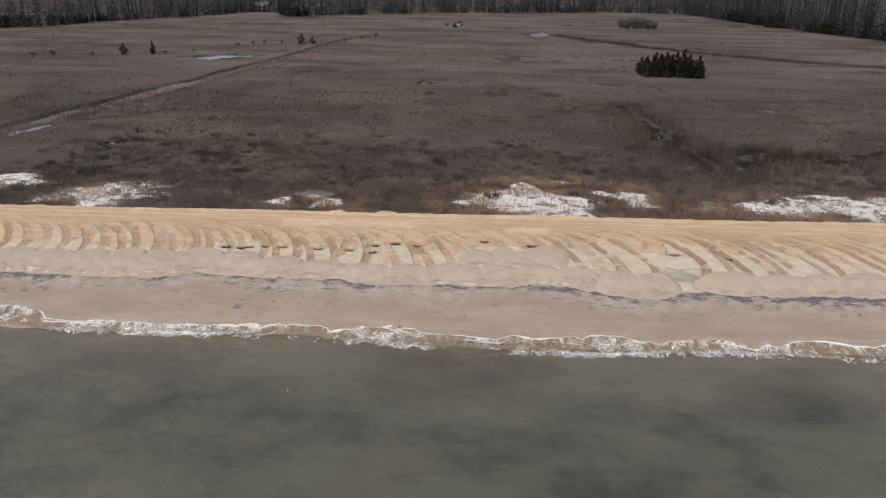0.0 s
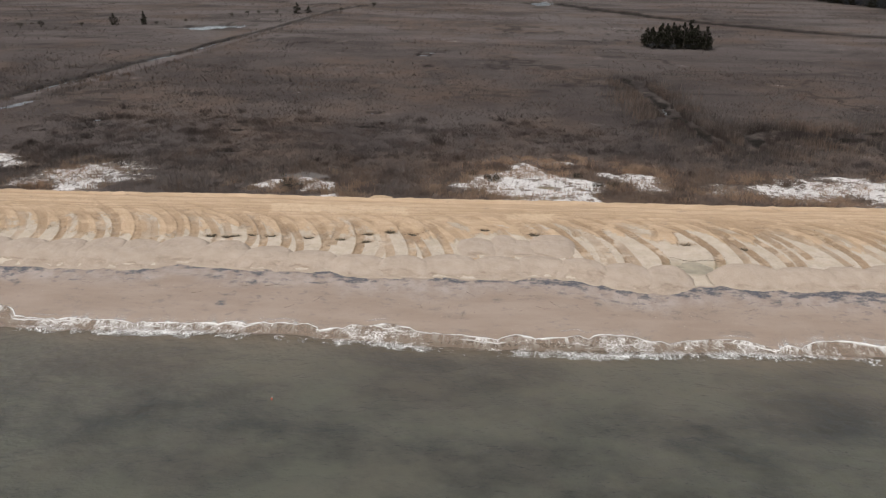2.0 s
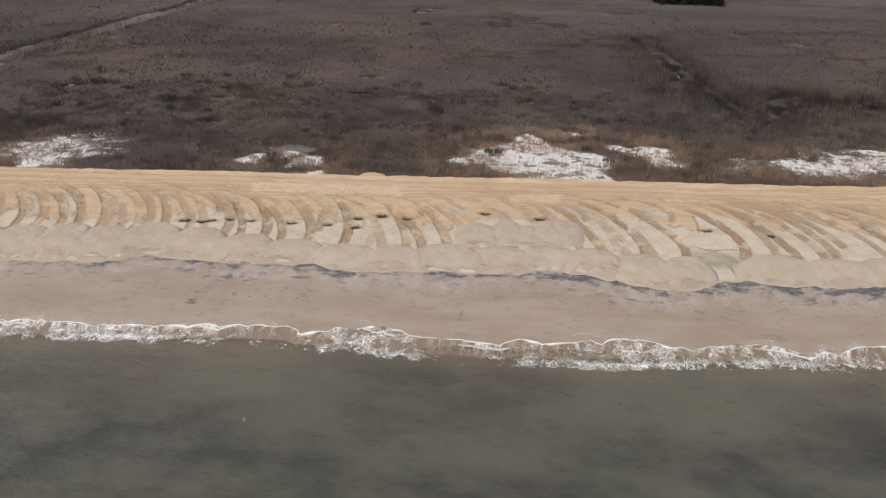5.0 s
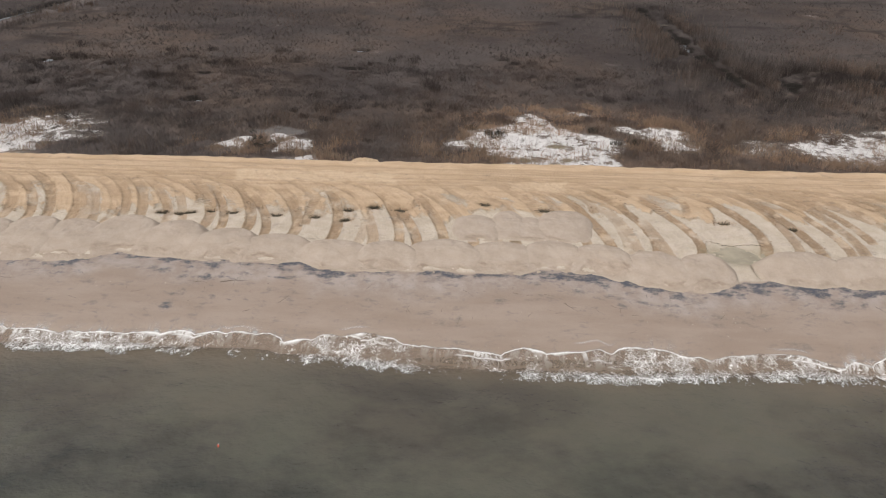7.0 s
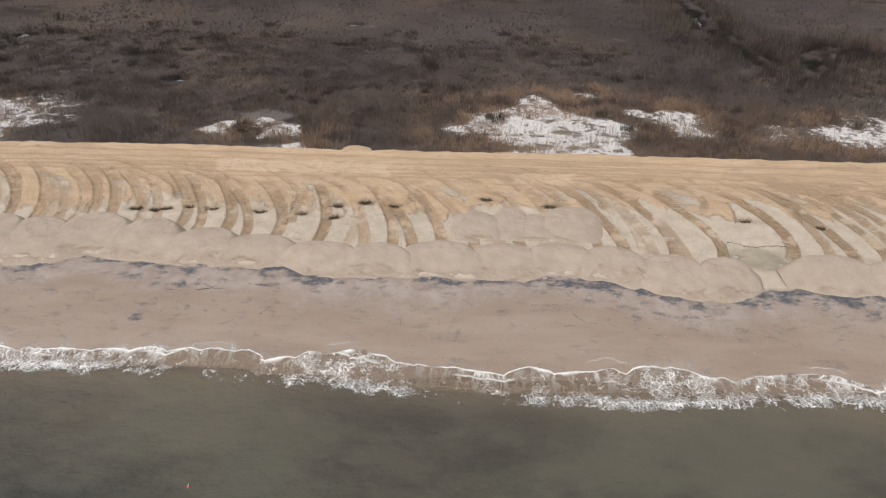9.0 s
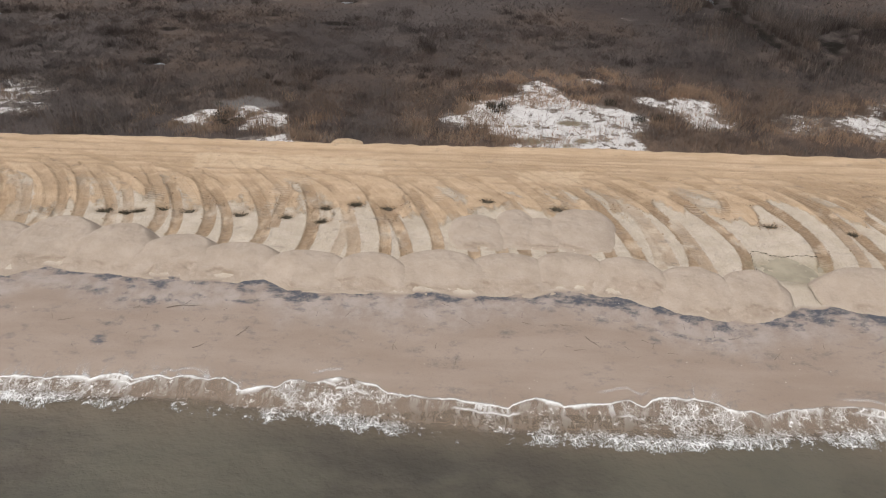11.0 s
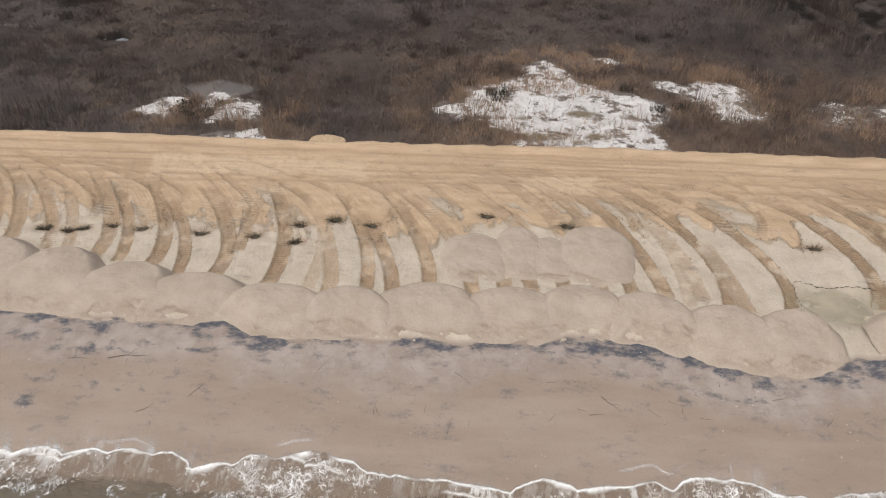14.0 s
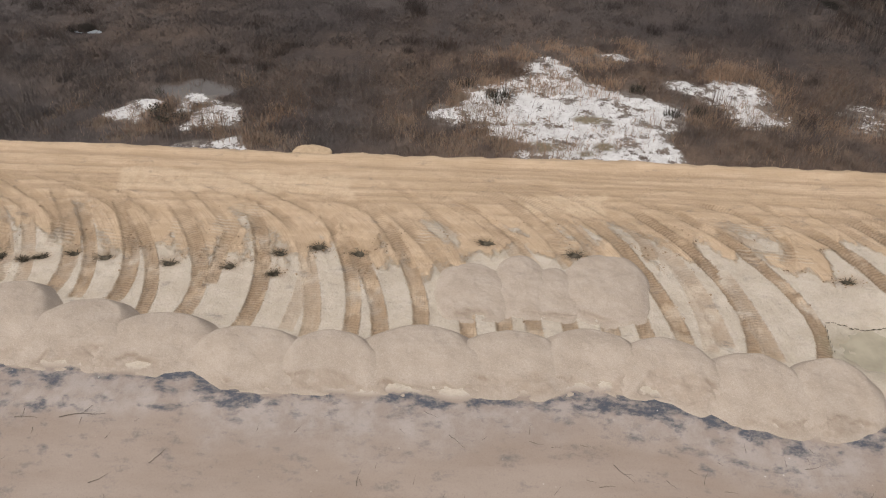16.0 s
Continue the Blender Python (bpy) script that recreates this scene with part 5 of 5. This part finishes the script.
# the grove on the marsh
for k in range(26):
    gx = 34.8 + 13.0 * (k + 0.5) / 26 + 0.35 * math.sin(5.3 * k)
    gy = 182.0 + 2.2 * math.sin(2.4 * k) - 0.12 * (gx - 41)
    edge = min(1.0, 0.55 + 0.16 * min(gx - 33.8, 48.6 - gx))
    cedar(gx, gy, (4.5 + 0.9 * math.sin(3.1 * k) + 0.5 * math.sin(7.7 * k)) * edge, 3.1 + 0.6 * math.sin(1.9 * k), 40 + k, "dark green cedar in the dense clump on the marsh", "cedar clump", 0.14)
for k in range(6):
    shrub(35.5 + 2.3 * k + 0.5 * math.sin(3 * k), 179.3 + 0.5 * math.sin(2 * k), 1.3, 2.2, 70 + k, "grey leafless shrub at the foot of the cedars", "shrubs by the cedars", TWIG)
# lone cedars and shrubs
cedar(-92.8, 204, 2.7, 2.9, 81, "lone bushy dark cedar on the open marsh", "lone cedars", 0.05)
cedar(-85.6, 205.5, 3.2, 1.9, 82, "lone slim dark cedar on the open marsh", "lone cedars", 0.05)
cedar(-54.8, 240.4, 2.9, 2.6, 83, "lone dark cedar beside the dirt track", "lone cedars", 0.05)
cedar(-52.0, 243.0, 1.9, 2.4, 84, "low dark cedar beside the dirt track", "lone cedars", 0.05)
for k, (sx, sy, h) in enumerate(((-110, 192, 1.5), (-106.5, 195, 1.6), (-98, 198, 1.2), (-83, 207, 0.9), (-77, 211, 1.0), (-70.5, 229, 1.2), (-67, 233, 1.3), (-64.5, 235, 1.2), (-60, 238, 1.0),
                                 (-43, 247, 1.4), (-36, 266, 1.6), (-39.5, 258, 1.0), (-12, 318, 2.0), (-15, 316, 1.6))):
    shrub(sx, sy, h, h * 1.5, 100 + k, "small dark shrub on the open marsh")
for k in range(15):
    shrub(53.4 + 0.95 * k + 0.4 * math.sin(4 * k), 330 + 3.0 * math.sin(2.2 * k), (4.4 + 0.9 * math.sin(1.7 * k)) * (0.55 + 0.45 * math.sin(math.pi * (k + 1) / 16)), 4.2, 130 + k, "grey leafless thicket standing alone on the marsh", "lone thicket", THICKET)

# the woods behind the marsh


def woods(name, label, count, depth, first, tall, seed, dark_share, leaf, per_tree):
    """Many bare and evergreen trees in one mesh a kind, following the edge of the marsh."""
    rng = np.random.default_rng(seed)
    p = np.array(EDGE, float)
    seglen = np.hypot(*(p[1:] - p[:-1]).T)
    cum = np.concatenate([[0], np.cumsum(seglen)])
    s = rng.uniform(0, cum[-1], count)
    ex, ey = np.interp(s, cum, p[:, 0]), np.interp(s, cum, p[:, 1])
    back = first + depth * rng.uniform(0, 1, count) ** 1.5
    away = np.stack([ex, ey + 60], 1) / np.hypot(ex, ey + 60)[:, None]
    tx, ty = ex + away[:, 0] * back + rng.normal(0, 1.5, count), ey + away[:, 1] * back
    if dark_share:
        keep = (fbm(tx, ty, 45.0, 3, seed) > 0.15) | (np.abs(tx + 163) < 13) | ((tx > 108) & (ty < 400))
        tx, ty = tx[keep], ty[keep]
        count = len(tx)
    h = tall * rng.uniform(0.5, 1.2, count) * (1 + 0.35 * fbm(tx, ty, 30.0, 3, seed + 2)) * np.where(tx > 108, 1.5, 1.0)
    m = per_tree
    f = rng.uniform(0.06, 1.0, (count, m))
    a = rng.uniform(0, 2 * np.pi, (count, m))
    shape = (0.30 * np.sin(np.pi * np.clip(f * 0.9 + 0.12, 0, 1)) ** 0.8) if not dark_share else 0.42 * np.sqrt(np.clip(1.08 - f, 0, 1)) * np.clip(f * 3 + 0.5, 0, 1)
    r = h[:, None] * shape * rng.uniform(0.2, 1.0, (count, m)) ** 0.6
    c = np.stack([tx[:, None] + r * np.cos(a), ty[:, None] + r * np.sin(a), h[:, None] * f], -1).reshape(-1, 3)
    n = len(c)
    up = np.stack([rng.normal(0, 0.6, n), rng.normal(0, 0.6, n), rng.uniform(-0.2, 0.8, n)], 1)
    side = np.stack([rng.normal(0, 1, n), rng.normal(0, 1, n), rng.normal(0, 0.4, n)], 1)
    ln = leaf * rng.uniform(0.6, 1.4, n)[:, None]
    thin = 0.40 if not dark_share else 0.7
    co = np.stack([c - up * ln, c + side * ln * thin, c + up * ln, c - side * ln * thin * 0.7], 1).reshape(-1, 3)
    quads = (np.arange(n) * 4)[:, None] + np.arange(4)[None, :]
    me = raw_mesh(name, co, quads, {"tone": np.repeat(np.repeat(rng.uniform(0, 1, count), m), 4)}, False)
    me.materials.append(CEDAR if dark_share else TWIG)
    ob = new(name, me)
    tagged(ob, label, "woods", kind="stuff")
    bm_co, bm_f = [], []
    for k in range(count):
        w = 0.018 * h[k]
        b = len(bm_co)
        for z, q in ((0, 1.0), (h[k] * 0.8, 0.3)):
            for j in range(3):
                bm_co.append((tx[k] + w * q * math.cos(2.1 * j), ty[k] + w * q * math.sin(2.1 * j), z))
        for j in range(3):
            bm_f.append((b + j, b + (j + 1) % 3, b + 3 + (j + 1) % 3, b + 3 + j))
    tm = raw_mesh(name + "_trunks", np.array(bm_co), np.array(bm_f), {"tone": np.full(len(bm_co), 0.5)})
    tm.materials.append(TWIG)
    tagged(new(name + "_trunks", tm), "grey tree trunks in the distant woods", "woods", kind="stuff")


woods("bare_woods", "grey leafless woods along the far edge of the marsh", 1500, 90, 2, 13, 21, False, 0.40, 105)
woods("wood_edge_brush", "grey leafless brush at the foot of the woods", 900, 10, -1, 4.0, 22, False, 0.4, 70)
woods("evergreen_woods", "dark cedars along the edge of the distant woods", 620, 9, -2, 3.4, 23, True, 0.30, 110)

# ---- things on the shore ----


def beach_z(x, y):
    return float(beach_height(np.array([[x]], float), np.array([[y]], float))[0, 0])


def driftwood(x, y, length, turn, seed, label="dark driftwood stick lying on the wet sand"):
    rng = random.Random(seed)
    ob_m = pose(x, y, 0, 0, 0, turn)
    bm = bmesh.new()
    pts = []
    for k in range(7):
        f = k / 6 - 0.5
        px, py = f * length, 0.07 * length * math.sin(3 * f + seed) + rng.uniform(-0.02, 0.02) * length
        q = ob_m @ Vector((px, py, 0))
        pts.append((px, py, beach_z(q.x, q.y) + 0.02 + 0.015 * rng.random()))
    thick = 0.007 + 0.007 * length
    tube(bm, pts, [thick * (1.0 - 0.75 * k / 6) for k in range(7)], 6)
    if length > 0.9:
        p = Vector(pts[3])
        tube(bm, [p, p + Vector((0.18 * length, 0.16 * length, 0.05)), p + Vector((0.30 * length, 0.20 * length, 0.03))], [thick * 0.5, thick * 0.35, thick * 0.15], 5)
    ob = part("driftwood", bm, WOOD)
    ob.matrix_world = ob_m
    return tagged(ob, label, "driftwood", "sticks on the beach")


STICKS = [(-16.2, 53.3, 1.0, 0), (-14.2, 53.5, 1.9, 14), (-11.0, 52.1, 0.9, 62), (-12.8, 51.2, 0.8, 35), (-6.3, 53.4, 0.5, 50), (-1.6, 54.2, 0.7, -35), (-3.9, 51.7, 0.8, 78),
          (-1.0, 51.0, 0.8, 80), (-0.6, 53.2, 0.9, -30), (2.2, 53.3, 0.6, -8), (4.0, 53.3, 0.6, -8), (5.2, 52.3, 1.1, -50), (4.6, 51.8, 0.7, 0), (8.0, 52.3, 0.6, 70), (2.9, 51.6, 0.5, 60),
          (13.5, 52.0, 0.8, 55), (11.8, 52.9, 0.8, 15), (-19.5, 52.4, 0.9, 10), (-23.0, 51.6, 0.7, -25), (18.5, 52.5, 0.8, 20), (22.5, 53.0, 0.9, -40), (-27.5, 53.1, 1.0, 8)]
for k, (sx, sy, ln, turn) in enumerate(STICKS):
    driftwood(sx, sy, 0.85 * ln, turn, 900 + k)
for k in range(34):
    rng = random.Random(3000 + k)
    driftwood(rng.uniform(-26, 26), rng.uniform(50.4, 54.2), rng.uniform(0.15, 0.45), rng.uniform(-90, 90), 1200 + k, "short broken twig lying on the wet sand")


def brush_clump(x, y, wide, seed):
    """A torn clump of roots and stems in a hollow of the sand."""
    rng = random.Random(seed)
    ob = new("brush_clump")
    ob.location = (x, y, beach_z(x, y))
    bm = bmesh.new()
    bmesh.ops.create_icosphere(bm, subdivisions=2, radius=1)
    for v in bm.verts:
        w = 1 + 0.3 * rng.uniform(-1, 1)
        v.co = Vector((v.co.x * wide * 0.42 * w, v.co.y * wide * 0.26 * w, v.co.z * wide * 0.08 * w))
    part("root_ball", bm, ROOT, ob, shade_smooth=False)
    bm = bmesh.new()
    for k in range(70):
        a = rng.uniform(0, 6.28)
        r = wide * rng.uniform(0.35, 0.85)
        tube(bm, [(0.2 * r * math.cos(a), 0.15 * r * math.sin(a), 0.05), (r * 0.6 * math.cos(a), r * 0.45 * math.sin(a), 0.16 * rng.random() + 0.05), (r * math.cos(a), r * 0.7 * math.sin(a), rng.uniform(0.0, 0.16))],
             [0.013, 0.009, 0.004], 4)
    part("twig_tangle", bm, ROOT, ob)
    return tagged(ob, "torn dark clump of roots and stems in the sand", "brush clump", "uprooted clumps")


for k, (hx, hy) in enumerate(HOLES):
    brush_clump(hx, hy, 0.72 + 0.42 * abs(math.sin(2.7 * k)), 1500 + k)

# crumbs of sand along the broken edges
def sand_crumbs(count, seed):
    rng = np.random.default_rng(seed)
    x, y = rng.uniform(-40, 40, count * 14), rng.uniform(59.0, 66.5, count * 14)
    ledge = y - tan_front(x) + combed(x, y)
    u, v, s, best = wheel_tracks(x, y)
    near = np.exp(-((ledge + 0.05) / 0.16) ** 2) + 0.25 * np.exp(-((best - 1.1) / 0.15) ** 2) * (s > 0)
    for hx, hy in HOLES:
        near = near + 1.2 * np.exp(-(((x - hx) / 0.5) ** 2 + ((y - hy) / 0.3) ** 2))
    near = near * smooth(-0.1, 0.5, fbm(x, y, 1.4, 4, 57))
    keep = rng.uniform(0, 1, len(x)) < near
    x, y = x[keep][:count], y[keep][:count]
    n = len(x)
    size = 0.018 + 0.05 * rng.uniform(0, 1, n) ** 3
    octa = np.array([(1, 0, 0), (-1, 0, 0), (0, 1, 0), (0, -1, 0), (0, 0, 0.8), (0, 0, -0.5)], float)
    tri = np.array([(0, 2, 4), (2, 1, 4), (1, 3, 4), (3, 0, 4), (2, 0, 5), (1, 2, 5), (3, 1, 5), (0, 3, 5)])
    co = octa[None] * size[:, None, None] * rng.uniform(0.6, 1.4, (n, 6, 1))
    co = co + np.stack([x, y, beach_height(x, y) + 0.2 * size], 1)[:, None, :]
    faces = (np.arange(n) * 6)[:, None, None] + tri[None]
    me = raw_mesh("sand_crumbs", co.reshape(-1, 3), faces.reshape(-1, 3), {"tone": np.repeat(rng.uniform(0, 1, n), 6)}, False)
    me.materials.append(CRUMB)
    return tagged(new("sand_crumbs", me), "brown crumbs of sand and torn roots along broken edges", "sand", kind="stuff")


sand_crumbs(5000, 41)

# puddle behind the mounds
px, py = PUDDLE_AT
bm = bmesh.new()
ring = [bm.verts.new((px + 2.15 * (1 + 0.08 * math.sin(3 * a)) * math.cos(a), py + 1.5 * (1 + 0.08 * math.sin(4 * a + 1)) * math.sin(a), 0.035)) for a in (2 * math.pi * k / 40 for k in range(40))]
bm.faces.new(ring)
puddle = part("puddle", bm, PUDDLE)
tagged(puddle, "shallow yellow-green puddle in the hollow sand", "puddle", kind="structure")

# stranded debris along the puddle's rim
wrack = new("wrack_line")
for k in range(16):
    x0 = 14.35 + 0.23 * k
    bm = bmesh.new()
    tube(bm, [(x, 59.9 - 0.06 * (x - 14.4) + 0.07 * math.sin(3.1 * x) + 0.04 * math.sin(9 * k), beach_z(x, 59.9) + 0.02) for x in (x0, x0 + 0.11, x0 + 0.20)], [0.010, 0.022 + 0.008 * math.sin(5 * k), 0.008], 5)
    part("twig", bm, ROOT, wrack)
for k in range(6):
    y0 = 59.8 - 0.27 * k
    bm = bmesh.new()
    tube(bm, [(14.25 + 0.08 * math.sin(4 * y + k), y, beach_z(14.3, y) + 0.02) for y in (y0, y0 - 0.10, y0 - 0.2)], [0.008, 0.016, 0.008], 5)
    part("twig", bm, ROOT, wrack)
tagged(wrack, "thin dark line of stranded debris beside the puddle", "debris")

# a small heap on the landward edge
heap = sand_mound(-9.1, 71.75, 1.1, 0.55, 0.11, 777)
heap.name = "sand_heap"
heap.data.materials[0] = SPOIL
tagged(heap, "small heap of tan sand on the platform edge", "sand heap", "edge heap")

# low bushes between the small bare patches
for k, (sx, sy, h, w) in enumerate(((-18.9, 75.6, 0.8, 1.7), (-18.2, 74.7, 0.7, 1.5), (-17.2, 75.2, 0.6, 1.2), (-19.6, 78.2, 0.5, 1.2))):
    shrub(sx, sy, h, w, 160 + k, "low grey-green bush between patches of white sand", "bushes by the white sand")
# shrubs on the white sand
for k, (sx, sy, h, w) in enumerate(((0.5, 79.4, 0.9, 0.8), (1.35, 79.5, 1.0, 1.0), (0.9, 78.6, 0.5, 0.9), (9.6, 81.0, 0.9, 0.9), (-1.0, 81.3, 0.7, 1.3), (11.2, 77.8, 0.7, 1.1), (12.8, 78.3, 0.8, 1.3))):
    rng = np.random.default_rng(60 + k)
    n = 90
    a, r = rng.uniform(0, 6.28, n), w * 0.5 * rng.uniform(0, 1, n) ** 0.7
    x, y = sx + r * np.cos(a), sy + r * np.sin(a)
    ob = blades("spiky_shrub", x, y, marsh_height(x, y) - 0.02, 0.75 * h * rng.uniform(0.5, 1.1, n), 0.035 * np.ones(n), 0.35, rng.uniform(0, 1, n), SHRUB)
    tagged(ob, "dark spiky shrub growing out of white sand", "shrub", "shrubs on the white sand")

# float on the sea
buoy = new("buoy")
buoy.location = (-11.35, 40.7, SEA_LEVEL)
bm = bmesh.new()
bmesh.ops.create_uvsphere(bm, u_segments=16, v_segments=10, radius=0.05)
for v in bm.verts:
    v.co.z = v.co.z * 1.4 + 0.05
part("float", bm, RED, buoy, "faded red float")
bm = bmesh.new()
tube(bm, [(0, 0, -0.2), (0.03, 0, 0.2), (0.03, 0, 0.22)], [0.012, 0.01, 0.008], 8)
part("stick", bm, PAINT, buoy, "pale stick")
tagged(buoy, "small red marker float bobbing on the sea", "buoy")


def house(x, y, wide, deep, wall_h, turn, label):
    ob = new("house")
    ob.matrix_world = pose(x, y, 0, 0, 0, turn)
    bm = bmesh.new()
    bmesh.ops.create_cube(bm, size=1)
    for v in bm.verts:
        v.co = Vector((v.co.x * wide, v.co.y * deep, (v.co.z + 0.5) * wall_h))
    part("wall", bm, PAINT, ob, shade_smooth=False)
    bm = bmesh.new()
    w, d = wide / 2 + 0.4, deep / 2 + 0.4
    pts = [bm.verts.new(p) for p in ((-w, -d, wall_h), (w, -d, wall_h), (w, d, wall_h), (-w, d, wall_h), (-w, 0, wall_h + deep * 0.35), (w, 0, wall_h + deep * 0.35))]
    for f in ((0, 1, 5, 4), (2, 3, 4, 5), (0, 4, 3), (1, 2, 5), (3, 2, 1, 0)):
        bm.faces.new([pts[k] for k in f])
    part("roof", bm, SHINGLE, ob, shade_smooth=False)
    for k in range(3):
        bm = bmesh.new()
        bmesh.ops.create_cube(bm, size=1)
        for v in bm.verts:
            v.co = Vector(((k - 1) * wide * 0.3 + v.co.x * 1.0, -deep / 2 + v.co.y * 0.06, wall_h * 0.55 + v.co.z * 1.3))
        part("window", bm, PANE, ob, shade_smooth=False)
    return tagged(ob, label, "house", "far houses")


house(-113.5, 412, 7, 5, 2.0, 8, "small white house at the far edge of the woods")
house(-101.0, 416, 5, 4, 1.8, -5, "small white house at the far edge of the woods")
house(-95.0, 414, 3, 3, 1.6, 0, "white shed at the far edge of the woods")
bm = bmesh.new()
tube(bm, [(0, 0, -0.3), (0, 0, 4.6)], [0.12, 0.09], 8)
tube(bm, [(-0.9, 0, 4.1), (0.9, 0, 4.1)], [0.06, 0.06], 4)
pole = part("utility_pole", bm, BARK)
pole.location = (-61.3, 307.7, 0.1)
tagged(pole, "weathered grey post with a cross arm on the marsh", "pole")
